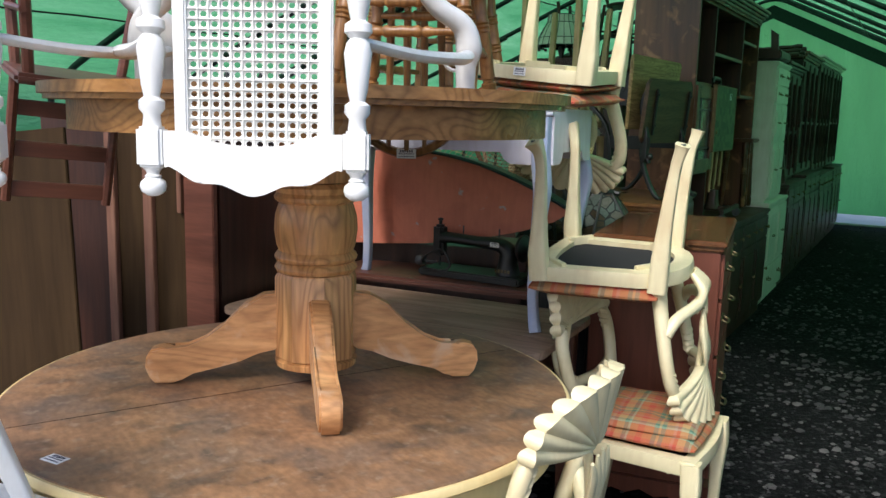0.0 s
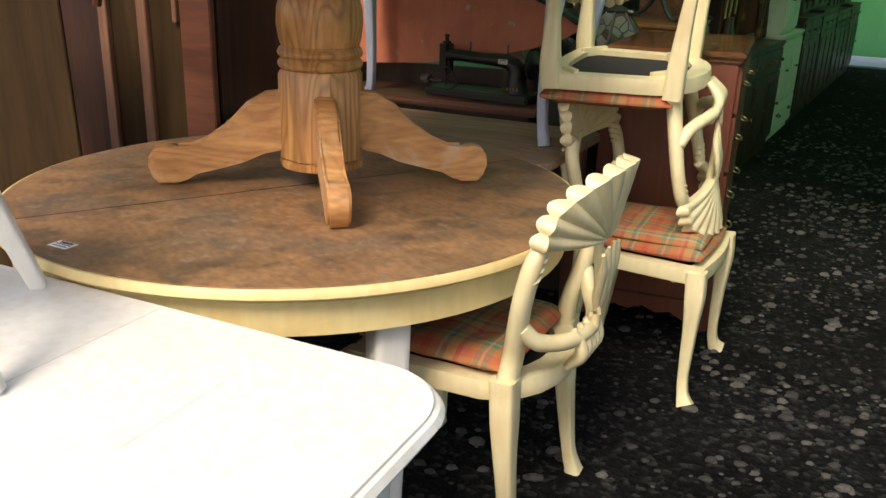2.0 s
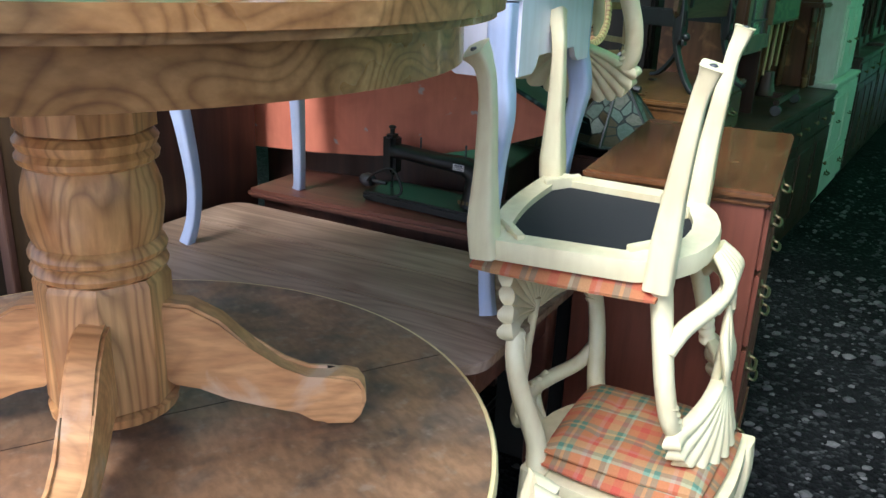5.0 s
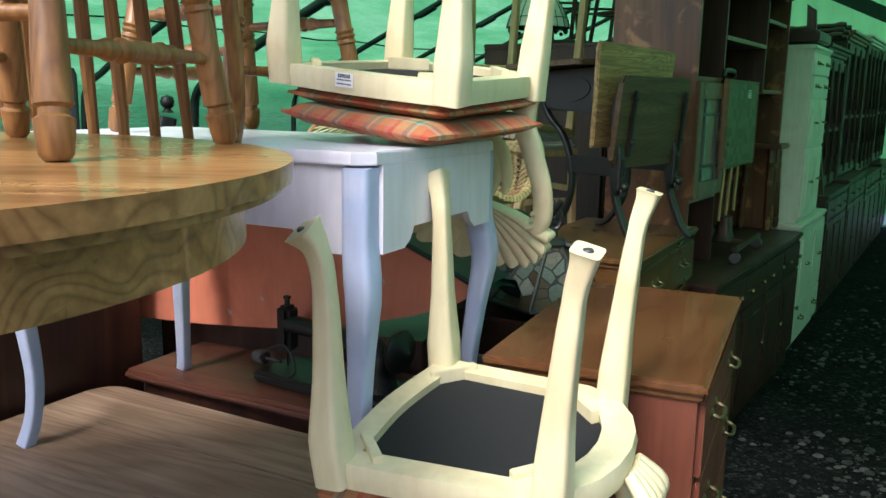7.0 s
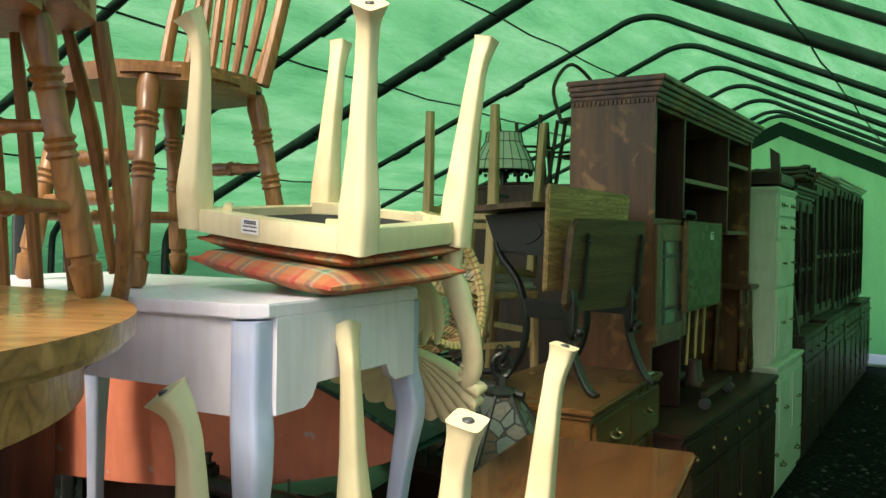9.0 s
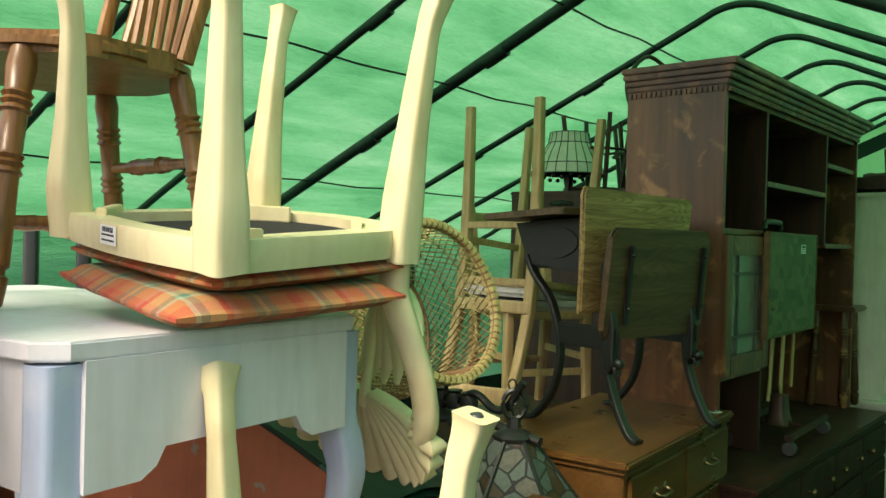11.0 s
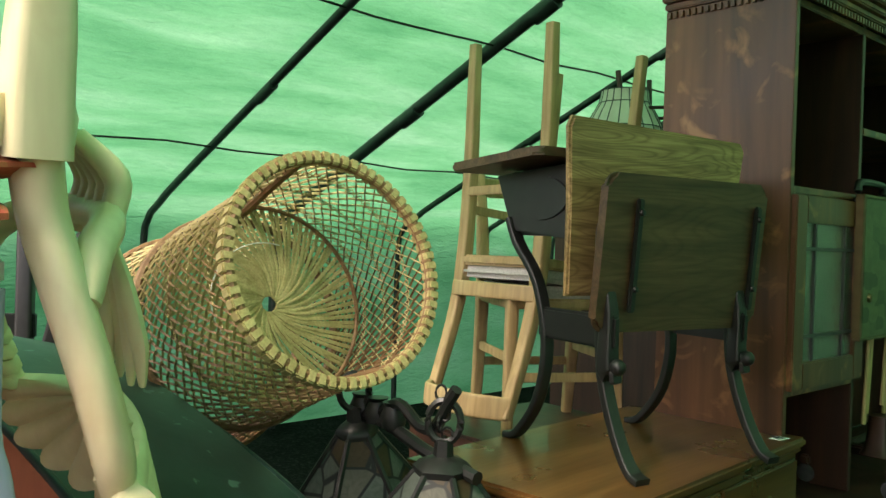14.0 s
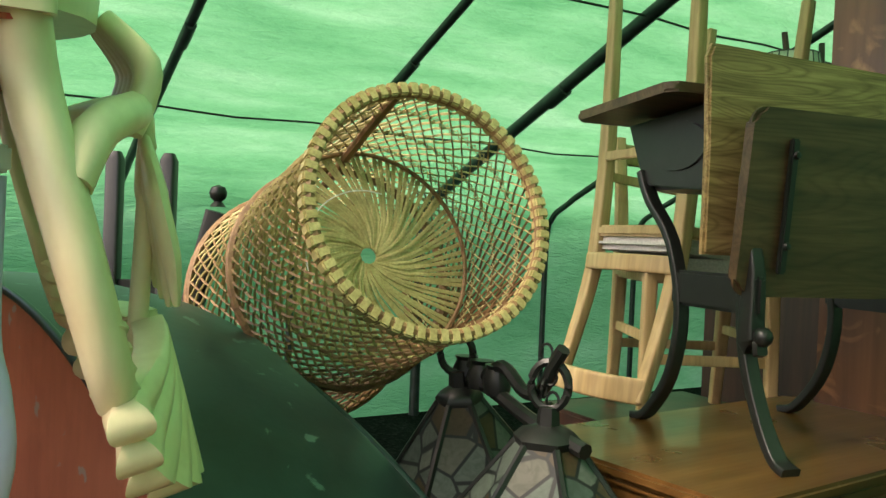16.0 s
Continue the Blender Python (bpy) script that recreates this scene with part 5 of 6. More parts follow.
# ---------- left of the round table ----------
def back_panels():
    th = thing("wardrobe", pose(-1.275, 3.235, 0, 0, 0, -23), "dark wardrobe turned to show its battened back", "wardrobe")
    bm = bmesh.new()
    box(bm, (0.205, 0.415, 0.755), (1.01, 0.78, 1.51), 0.004)
    part("body", bm, dark_wood, th)
    bm = bmesh.new()
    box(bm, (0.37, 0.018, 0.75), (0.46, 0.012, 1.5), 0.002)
    part("back_board", bm, shaded_board_wood, th)
    for x, w in ((0.15, 0.05), (0.36, 0.05), (0.53, 0.022)):
        bm = bmesh.new()
        box(bm, (x, 0.0, 0.75 if w > 0.03 else 1.3), (w, 0.024, 1.5 if w > 0.03 else 0.42), 0.003)
        part("batten", bm, strip_wood, th)
    bm = bmesh.new()
    box(bm, (0.635, 0.0, 0.755), (0.15, 0.03, 1.51), 0.004)
    part("side_board", bm, red_wood, th, "reddish upright board")
    th2 = thing("board", pose(-1.19, 2.53, 0, -7, -6, -4), "plain brown board leaning behind the table", "board")
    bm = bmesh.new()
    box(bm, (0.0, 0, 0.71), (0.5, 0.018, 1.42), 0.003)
    part("panel", bm, shaded_board_wood, th2)


back_panels()


def rung_chair():
    th = thing("rung_chair", flipped((-0.72, 2.2, 1.995), (0.6, -0.8, 0.0), (-0.15, 0.05, -1)), "old dark wooden chair upside down on an oak table edge", "chair")
    S = 0.42
    bm = bmesh.new()
    box(bm, (0, 0, S), (0.38, 0.38, 0.03), 0.01)
    part("seat", bm, red_wood, th)
    for x in (-1, 1):
        for y in (-1, 1):
            bm = bmesh.new()
            sweep(bm, [(x * 0.2, y * 0.19, 0), (x * 0.15, y * 0.14, S)], 0.016, n=1, seg=8)
            part("leg", bm, red_wood, th)
        for k in (0.12, 0.24):
            bm = bmesh.new()
            sweep(bm, [(x * 0.18, -0.18, k), (x * 0.18, 0.18, k)], 0.01, n=1, seg=8)
            part("rung", bm, red_wood, th)
    for y in (-0.18, 0.18):
        bm = bmesh.new()
        sweep(bm, [(-0.18, y, 0.16), (0.18, y, 0.16)], 0.01, n=1, seg=8)
        part("rung", bm, red_wood, th)
    for x in (-0.15, 0.15):
        bm = bmesh.new()
        sweep(bm, [(x, -0.16, S), (x, -0.2, S + 0.42)], 0.015, n=1, seg=8)
        part("back_post", bm, red_wood, th)
    for z in (0.12, 0.25, 0.38):
        bm = bmesh.new()
        box(bm, (0, -0.18 - z * 0.05, S + z), (0.3, 0.012, 0.05), 0.003)
        part("slat", bm, red_wood, th)


rung_chair()


def old_trunk():
    th = thing("trunk", axes((0.78, 3.2, 0), (0.93, -0.36, 0), (0.36, 0.93, 0), (0, 0, 1)), "dark old trunk with worn grey slats", "trunk")
    bm = bmesh.new()
    box(bm, (0.0, 0.2, 0.42), (0.24, 0.5, 0.84), 0.01)
    part("body", bm, iron, th)
    for i in range(5):
        bm = bmesh.new()
        box(bm, (0.0, 0.02 + i * 0.09, 0.85), (0.25, 0.035, 0.02), 0.004)
        part("slat", bm, trunk_slat, th)


trunk_slat = paint("trunk_slat", (0.05, 0.045, 0.04), (0.2, 0.2, 0.19), 0.6, 0.9)
old_trunk()


# ---------- school desk ----------
def school_desk():
    # x along the desk, y from the sitter to the front, z up; origin at one foot
    m = axes((1.39, 4.325, 1.077), (0.625, 0.78, 0), (-0.78, 0.625, 0), (0, 0, 1)) @ Matrix.Diagonal((1, 1.06, 1.05, 1))
    th = thing("school_desk", m, "antique school desk, cast iron legs, folded wooden seat", "school desk")
    L, W = 0.42, 0.5
    for x in (0.0, L):
        bm = bmesh.new()
        sweep(bm, [(x, 0.0, 0.004), (x, 0.035, 0.02), (x, 0.08, 0.09), (x, 0.12, 0.2), (x, 0.13, 0.33), (x, 0.13, 0.4)], [0.02, 0.018, 0.016, 0.016, 0.016, 0.018], [0.008, 0.009, 0.01, 0.01, 0.01, 0.01], n=4, square=True, up=(0, 1, 0.2))
        part("leg", bm, iron, th)
        bm = bmesh.new()
        sweep(bm, [(x, 0.45, 0.004), (x, 0.405, 0.02), (x, 0.335, 0.11), (x, 0.31, 0.24), (x, 0.35, 0.38), (x, 0.43, 0.47), (x, 0.46, 0.53)], [0.018, 0.016, 0.015, 0.015, 0.015, 0.016, 0.018], [0.009] * 7, n=4, square=True, up=(0, 1, 0.2))
        part("leg", bm, iron, th)
        bm = bmesh.new()
        box(bm, (x, 0.21, 0.29), (0.022, 0.25, 0.07), 0.006)
        part("side_beam", bm, iron, th)
        bm = bmesh.new()
        prism(bm, [(0.2, 0.655), (0.52, 0.635), (0.5, 0.6), (0.455, 0.5), (0.22, 0.48), (0.2, 0.5)], 0.014, axes((x - 0.007, 0, 0), (0, 1, 0), (0, 0, 1), (1, 0, 0)), 0.003)
        prism(bm, [(0.34 + p, 0.575 + q) for p, q in oval(0.1, 0.05, 24)], 0.006, axes((x - 0.012, 0, 0), (0, 1, 0), (0, 0, 1), (1, 0, 0)), 0.002)
        part("side_casting", bm, iron, th)
        bm = bmesh.new()
        sweep(bm, [(x, 0.1, 0.58), (x, 0.135, 0.5), (x, 0.13, 0.42), (x, 0.11, 0.33), (x, 0.11, 0.21), (x, 0.08, 0.2)], [0.013, 0.014, 0.012, 0.016, 0.02, 0.012], n=3, square=True, up=(0, 1, 0.2))
        bmesh.ops.create_uvsphere(bm, u_segments=8, v_segments=6, radius=0.018, matrix=Matrix.Translation((x, 0.08, 0.22)))
        part("hinge_arm", bm, iron, th)
    bm = bmesh.new()
    prism(bm, rounded_rect(W + 0.1, 0.35, 0.02), 0.02, Matrix.Translation((-0.12, 0.222, 0.0)) @ pose(0, 0, 0.66, -3, 0, 0), 0.005)
    part("desktop", bm, desk_dark, th, "worn dark desktop")
    bm = bmesh.new()
    box(bm, (L / 2, 0.34, 0.495), (L - 0.02, 0.25, 0.012), 0.002)
    box(bm, (L / 2, 0.465, 0.57), (L - 0.02, 0.012, 0.15), 0.002)
    part("book_box", bm, iron, th)
    bm = bmesh.new()
    o = [(-0.01, 0.0), (-0.02, 0.2), (-0.045, 0.36), (-0.035, 0.385), (W + 0.02, 0.37), (W + 0.035, 0.35), (W + 0.01, 0.0)]
    prism(bm, o, 0.02, Matrix.Translation((-0.035, 0.216, 0.36)) @ axes((0, 0, 0), (1, 0, 0), (0, -0.09, 1), (0, -1, -0.09)), 0.006)
    part("back_board", bm, desk_light, th, "weathered pale board with strong grain")
    bm = bmesh.new()
    o = rounded_rect(W + 0.02, 0.335, 0.03)
    prism(bm, o, 0.022, Matrix.Translation((-0.04, 0.135, 0.29)) @ axes((0, 0, 0), (1, 0, 0), (0, -0.1, 1), (0, -1, -0.1)), 0.008)
    part("seat", bm, desk_dark, th, "folded dark seat board")
    for x in (0.05, W - 0.06):
        bm = bmesh.new()
        box(bm, (0, 0, 0), (0.018, 0.012, 0.24), 0.003, pose(x, 0.088, 0.45, 5, 0, 0))
        lathe(bm, [(0.0, 0), (0.008, 0), (0.006, 0.005), (0, 0.006)], 8, axes((x, 0.072, 0.54), (1, 0, 0), (0, 0, 1), (0, -1, 0)))
        lathe(bm, [(0.0, 0), (0.008, 0), (0.006, 0.005), (0, 0.006)], 8, axes((x, 0.086, 0.38), (1, 0, 0), (0, 0, 1), (0, -1, 0)))
        part("bracket", bm, iron, th)


school_desk()
sticker(pose(1.675, 4.93, 1.0757, 0, 0, 55), 0.05, 0.03)


# ---------- wicker drum ----------
def wicker_drum():
    ax = Vector((-0.81, 0.49, -0.32)).normalized()
    z_ = ax
    x_ = Vector((0.26, 0.392, 0.013)).normalized()
    x_ = (x_ - z_ * x_.dot(z_)).normalized()
    m = axes((0.843, 3.985, 1.513), x_, z_.cross(x_), z_) @ Matrix.Diagonal((0.97, 0.97, 1.16, 1))
    th = thing("wicker_stool", m, "honey-coloured woven wicker drum stool lying on its side", "wicker stool")

    def rad(z):
        ks = [(0, 0.228), (0.12, 0.23), (0.3, 0.243), (0.37, 0.25), (0.44, 0.248), (0.5, 0.255), (0.6, 0.285)]
        for (a, p), (b2, q) in zip(ks, ks[1:]):
            if z <= b2:
                return p + (q - p) * (z - a) / (b2 - a)
        return ks[-1][1]

    def strand(bm, a0, twist, z0, z1, off, r, n=16):
        pts = []
        for i in range(n + 1):
            z = z0 + (z1 - z0) * i / n
            a = a0 + twist * i / n
            q = rad(z) + off * (1 if i % 2 else -1)
            pts.append((q * math.cos(a), q * math.sin(a), z))
        sweep(bm, pts, r, r * 0.5, n=1, seg=4)
    for sgn in (1, -1):
        bm = bmesh.new()
        for k in range(58):
            strand(bm, 2 * math.pi * k / 58, sgn * 1.25, 0.0, 0.37, 0.0018 * sgn, 0.0032)
        for k in range(52):
            strand(bm, 2 * math.pi * k / 52, sgn * 0.7, 0.37, 0.6, 0.0018 * sgn, 0.003, 10)
        tagged(part("weave", bm, wicker if sgn > 0 else wicker_pale, th, "open diagonal weave"), kind="stuff")
    for z, r in ((0.0, 0.011), (0.37, 0.011), (0.6, 0.01)):
        bm = bmesh.new()
        sweep(bm, [(rad(z) * math.cos(a), rad(z) * math.sin(a), z) for a in np.linspace(0, 2 * math.pi, 48, endpoint=False)], r, n=1, seg=8, loop=True)
        part("hoop", bm, wicker, th)
    bm = bmesh.new()
    for k in range(66):
        a = 2 * math.pi * k / 66
        box(bm, (0, 0, 0), (0.0195, 0.025, 0.024), 0.003, Matrix.Translation((0.23 * math.cos(a), 0.23 * math.sin(a), 0.001)) @ Matrix.Rotation(a + 1.57, 4, "Z"))
    tagged(part("rim_wrap", bm, wicker_pale, th, "pale wrapped binding of the rim"), kind="stuff")
    for z in (0.07, 0.15, 0.23, 0.31):
        bm = bmesh.new()
        for o in (0, 0.5):
            sweep(bm, [((rad(z) + 0.004 * math.cos((k + o) * math.pi)) * math.cos(2 * math.pi * k / 124), (rad(z) + 0.004 * math.cos((k + o) * math.pi)) * math.sin(2 * math.pi * k / 124), z + 0.004 * (-1) ** k * (1 if o else -1)) for k in range(124)], 0.0016, n=1, seg=4, loop=True)
        part("twined_band", bm, wicker_pale, th)
    # seat disc of radial reeds
    zc = 0.25
    for i in range(84):
        a = 2 * math.pi * i / 84 + 0.02 * rng.uniform(-1, 1)
        bm = bmesh.new()
        r1 = rad(zc) - 0.008
        sweep(bm, [(0.018 * math.cos(a + 0.9), 0.018 * math.sin(a + 0.9), zc - 0.004 * rng.random()), (0.09 * math.cos(a + 0.3), 0.09 * math.sin(a + 0.3), zc - 0.004 - 0.005 * rng.random()), (r1 * math.cos(a), r1 * math.sin(a), zc)], [0.0025, 0.004, 0.0055], [0.0012] * 3, n=3, seg=5)
        part("reed", bm, wicker_pale, th)
    bm = bmesh.new()
    sweep(bm, [((rad(zc) - 0.012) * math.cos(a), (rad(zc) - 0.012) * math.sin(a), zc - 0.004) for a in np.linspace(0, 2 * math.pi, 48, endpoint=False)], 0.005, n=1, seg=6, loop=True)
    part("seat_hoop", bm, wicker, th)
    bm = bmesh.new()
    sweep(bm, [(0.14 * math.cos(a), 0.14 * math.sin(a), zc - 0.012) for a in np.linspace(2.6, 5.0, 14)], 0.0015, n=2, seg=5)
    part("string", bm, paper, th)
    for k in range(2):
        a = radians(-98 + 160 * k)
        bm = bmesh.new()
        sweep(bm, [(0.232 * math.cos(a), 0.232 * math.sin(a), 0.01), (0.226 * math.cos(a), 0.226 * math.sin(a), 0.15), (0.208 * math.cos(a), 0.208 * math.sin(a), 0.36)], 0.0105, n=3, seg=8)
        part("stake", bm, wicker, th, "thick cane stake bound at the rim")
        bm = bmesh.new()
        box(bm, (0, 0, 0), (0.012, 0.036, 0.018), 0.003, Matrix.Translation((0.235 * math.cos(a), 0.235 * math.sin(a), 0.014)) @ Matrix.Rotation(a, 4, "Z"))
        part("binding", bm, wicker_pale, th)


wicker_drum()


# ---------- stained glass lamps ----------
def leaded_lamp(m, sides, r0, r1, h, label):
    th = thing("stained_glass_lamp", m, label, "lamp", "stained glass lamps")
    for i in range(sides):
        a, b2 = 2 * math.pi * i / sides, 2 * math.pi * (i + 1) / sides
        bm = bmesh.new()
        q = [Vector((r0 * math.cos(a), r0 * math.sin(a), h)), Vector((r0 * math.cos(b2), r0 * math.sin(b2), h)), Vector((r1 * math.cos(b2), r1 * math.sin(b2), 0)), Vector((r1 * math.cos(a), r1 * math.sin(a), 0))]
        n_ = (q[1] - q[0]).cross(q[3] - q[0]).normalized() * 0.003
        rings(bm, [[p + n_ for p in q], [p - n_ for p in q]])
        part("glass_panel", bm, shade_glass, th)
        bm = bmesh.new()
        sweep(bm, [q[0] * 1.01, q[3] * 1.01], 0.007, n=1, seg=6)
        sweep(bm, [q[3] * 1.005, q[2] * 1.005], 0.007, n=1, seg=6)
        part("rib", bm, iron, th)
    bm = bmesh.new()
    lathe(bm, [(r0 * 1.15, h - 0.006), (r0 * 1.2, h + 0.008), (r0 * 0.9, h + 0.022), (0.02, h + 0.03), (0.018, h + 0.06), (0.0, h + 0.062)], sides)
    part("cap", bm, iron, th)
    bm = bmesh.new()
    sweep(bm, [(0.032 * math.cos(a), 0, h + 0.095 + 0.04 * math.sin(a)) for a in np.linspace(0, 2 * math.pi, 20, endpoint=False)], 0.008, n=1, seg=6, loop=True)
    part("ring", bm, iron, th)
    return th


leaded_lamp(pose(1.044, 4.06, 0.93, 0, 0, 10), 6, 0.05, 0.21, 0.2, "stained glass lantern with iron ribs and a ring")
leaded_lamp(pose(0.8, 4.24, 0.9, 8, -6, 30), 6, 0.04, 0.22, 0.25, "stained glass lampshade in green and white with iron ribs")
th = thing("hanging_chain", pose(1.044, 4.06, 1.16), "rusty chain and twisted iron hook on the lantern", "chain")
for i in range(6):
    bm = bmesh.new()
    c0 = Vector((0.008 * math.sin(i * 2.1), 0.006 * math.cos(i * 1.7), 0.02 + i * 0.02))
    sweep(bm, [c0 + (Vector((0.011 * math.cos(a), 0, 0.015 * math.sin(a))) if i % 2 else Vector((0, 0.011 * math.cos(a), 0.015 * math.sin(a)))) for a in np.linspace(0, 2 * math.pi, 12, endpoint=False)], 0.0028, n=1, seg=5, loop=True)
    part("link", bm, iron, th)
th = thing("iron_bracket", pose(0, 0, 0), "black wrought iron lamp bracket with curled arms", "bracket")
bm = bmesh.new()
sweep(bm, [(0.78, 4.22, 1.19), (0.88, 4.16, 1.185), (1.0, 4.1, 1.15), (1.12, 4.04, 1.13)], 0.014, n=4, seg=8)
sweep(bm, [(0.86, 4.17, 1.2), (0.92, 4.13, 1.235), (0.98, 4.1, 1.2), (1.02, 4.08, 1.21), (1.05, 4.06, 1.26), (1.07, 4.05, 1.29)], 0.012, n=5, seg=8)
part("arm", bm, iron, th)
for x, y in ((0.8, 4.21), (0.85, 4.18), (0.9, 4.15)):
    bm = bmesh.new()
    lathe(bm, [(0.0, 0), (0.024, 0.004), (0.028, 0.03), (0.02, 0.05), (0.024, 0.058), (0, 0.06)], 12, Matrix.Translation((x, y, 1.175)))
    part("socket", bm, iron, th)
sticker(pose(0.788, 4.2, 1.17, 20, 0, -20), 0.04, 0.025)
bm = bmesh.new()
box(bm, (0, 0, 0.44), (0.56, 0.42, 0.88), 0.01)
single("blanket_chest", bm, dark_wood, pose(0.93, 4.16, 0, 0, 0, -22), "dark wooden chest under the lamps", "chest")


# ---------- pale beech chairs ----------
def beech_chair(S=0.46, slats=True):
    th = thing("beech_chair", Matrix.Identity(4), "pale beech chair with grey padded seat, in a stack", "chair", "beech chairs")
    bm = bmesh.new()
    box(bm, (0, 0, S - 0.02), (0.4, 0.4, 0.035), 0.008)
    part("seat_frame", bm, beech, th)
    bm = bmesh.new()
    box(bm, (0, 0, S + 0.018), (0.39, 0.39, 0.04), 0.016)
    part("cushion", bm, grey_cloth, th, "grey padded seat cushion")
    for x in (-1, 1):
        bm = bmesh.new()
        sweep(bm, [(x * 0.18, 0.18, S), (x * 0.19, 0.19, 0)], [0.02, 0.016], n=1, square=True, up=(0, 1, 0))
        part("leg", bm, beech, th)
        bm = bmesh.new()
        sweep(bm, [(x * 0.18, -0.23, 0), (x * 0.18, -0.19, S * 0.6), (x * 0.18, -0.18, S), (x * 0.18, -0.2, S + 0.2), (x * 0.18, -0.26, S + (0.47 if S > 0.6 else 0.43))], [0.017, 0.021, 0.022, 0.02, 0.017], n=4, square=True, up=(0, 1, 0))
        part("back_post", bm, beech, th)
    for z, w, deep in ((S + (0.44 if S > 0.6 else 0.38), 0.036, 0.1), (S + 0.08, 0.026, 0.03)):
        bm = bmesh.new()
        y = -0.185 - (z - S) * 0.16
        sweep(bm, [(-0.19, y, z), (-0.11, y - deep * 0.75, z), (0, y - deep, z), (0.11, y - deep * 0.75, z), (0.19, y, z)], 0.011, w, n=5, square=True)
        part("back_rail", bm, beech, th)
    for x in (-0.11, -0.04, 0.04, 0.11) if slats else ():
        bm = bmesh.new()
        sweep(bm, [(x, -0.215, S + 0.08), (x, -0.26, S + 0.36)], 0.014, 0.006, n=1, square=True, up=(0, 1, 0))
        part("slat", bm, beech, th)
    for y in (-0.2, 0.18):
        bm = bmesh.new()
        box(bm, (0, y, S - 0.26), (0.36, 0.016, 0.03), 0.003)
        part("stretcher", bm, beech, th)
    for x in (-0.18, 0.18):
        bm = bmesh.new()
        box(bm, (x, 0, S - 0.2), (0.016, 0.36, 0.03), 0.003)
        part("stretcher", bm, beech, th)
    return th


BC = beech_chair(0.46, False)
BC.matrix_basis = pose(0.93, 5.4, 0.935, 0, 0, 213)
tagged(beech_chair(0.78, False), "tall pale beech chair turned upside down on another").matrix_basis = flipped((0.944, 5.45, 2.245), (0.55, 0.835, 0), (-0.05, -0.09, -1)) @ Matrix.Diagonal((1.08, 1, 1, 1))
bm = bmesh.new()
box(bm, (0, 0, 0.4675), (0.6, 0.66, 0.935), 0.01)
single("low_cabinet", bm, dark_wood, pose(0.9, 5.42, 0, 0, 0, -30), "dark cabinet under the stacked beech chairs", "cabinet")


# ---------- things behind the hutch ----------
def dark_stool(m):
    th = thing("dark_chair", m, "dark bentwood chair piled high behind the hutch", "chair", "dark piled chairs")
    bm = bmesh.new()
    lathe(bm, [(0, 0.42), (0.19, 0.425), (0.195, 0.44), (0.17, 0.45), (0, 0.45)], 20)
    part("seat", bm, dark_wood, th)
    for k in range(4):
        a = radians(45 + 90 * k)
        bm = bmesh.new()
        sweep(bm, [(0.21 * math.cos(a), 0.21 * math.sin(a), 0), (0.15 * math.cos(a), 0.15 * math.sin(a), 0.43)], 0.014, n=1, seg=8)
        part("leg", bm, dark_wood, th)
    bm = bmesh.new()
    sweep(bm, [(0.17 * math.cos(a), 0.17 * math.sin(a), 0.2) for a in np.linspace(0, 2 * math.pi, 24, endpoint=False)], 0.009, n=1, seg=6, loop=True)
    part("ring", bm, dark_wood, th)
    bm = bmesh.new()
    sweep(bm, [(-0.16, 0.08, 0.44), (-0.18, 0.14, 0.66), (0, 0.2, 0.84), (0.18, 0.14, 0.66), (0.16, 0.08, 0.44)], 0.013, n=5, seg=8)
    part("back_bow", bm, dark_wood, th)
    return th


cabinet("tall_cupboard", cab_matrix(1.42, 6.35, 0, 27), 1.7, 0.85, 1.98, dark_wood, dark_wood, [(1, [1, 1, 1])], "dark tall cupboard behind the hutch", "cupboard", None, 0.06)
ST = dark_stool(flipped((1.16, 6.75, 2.43), (0.4, 0.9, 0), (0, 0, -1)))
copy_thing(ST, flipped((1.42, 7.1, 2.43), (0.9, 0.1, 0), (0, 0, -1)))
tagged(copy_thing(ST, pose(1.55, 6.75, 1.98, 0, 0, 30)), "dark bentwood chair standing on a tall cupboard")
th = thing("dome_lamp", pose(1.005, 6.64, 1.9), "pale panelled glass bell lamp on a dark cupboard", "lamp")
bm = bmesh.new()
bell = [(0.2, 0.18), (0.185, 0.24), (0.15, 0.31), (0.122, 0.36), (0.112, 0.42)]
lathe(bm, bell + [(r - 0.004, z) for r, z in bell[::-1]], 20)
part("shade", bm, dome_glass, th, "pale panelled glass shade", 12)
for k in range(20):
    a = 2 * math.pi * k / 20
    bm = bmesh.new()
    sweep(bm, [((r + 0.001) * math.cos(a), (r + 0.001) * math.sin(a), z) for r, z in bell], 0.0028, n=2, seg=5)
    part("came", bm, lead, th)
for r, z in (bell[0], bell[1], bell[3], bell[4]):
    bm = bmesh.new()
    sweep(bm, [((r + 0.001) * math.cos(a), (r + 0.001) * math.sin(a), z) for a in np.linspace(0, 2 * math.pi, 20, endpoint=False)], 0.0028, n=1, seg=5, loop=True)
    part("came", bm, lead, th)
bm = bmesh.new()
lathe(bm, [(0.11, 0), (0.1, 0.02), (0.03, 0.04), (0.018, 0.1), (0.03, 0.15), (0.015, 0.2), (0.01, 0.41), (0.02, 0.42), (0, 0.44)], 16)
part("stem", bm, iron, th)
bm = bmesh.new()
for k in range(22):
    a = 2 * math.pi * k / 22
    bmesh.ops.create_uvsphere(bm, u_segments=6, v_segments=4, radius=0.014, matrix=Matrix.Translation((0.18 * math.cos(a), 0.18 * math.sin(a), 0.16 + 0.01 * math.sin(k * 2.3))))
tagged(part("beaded_fringe", bm, iron, th), kind="stuff")


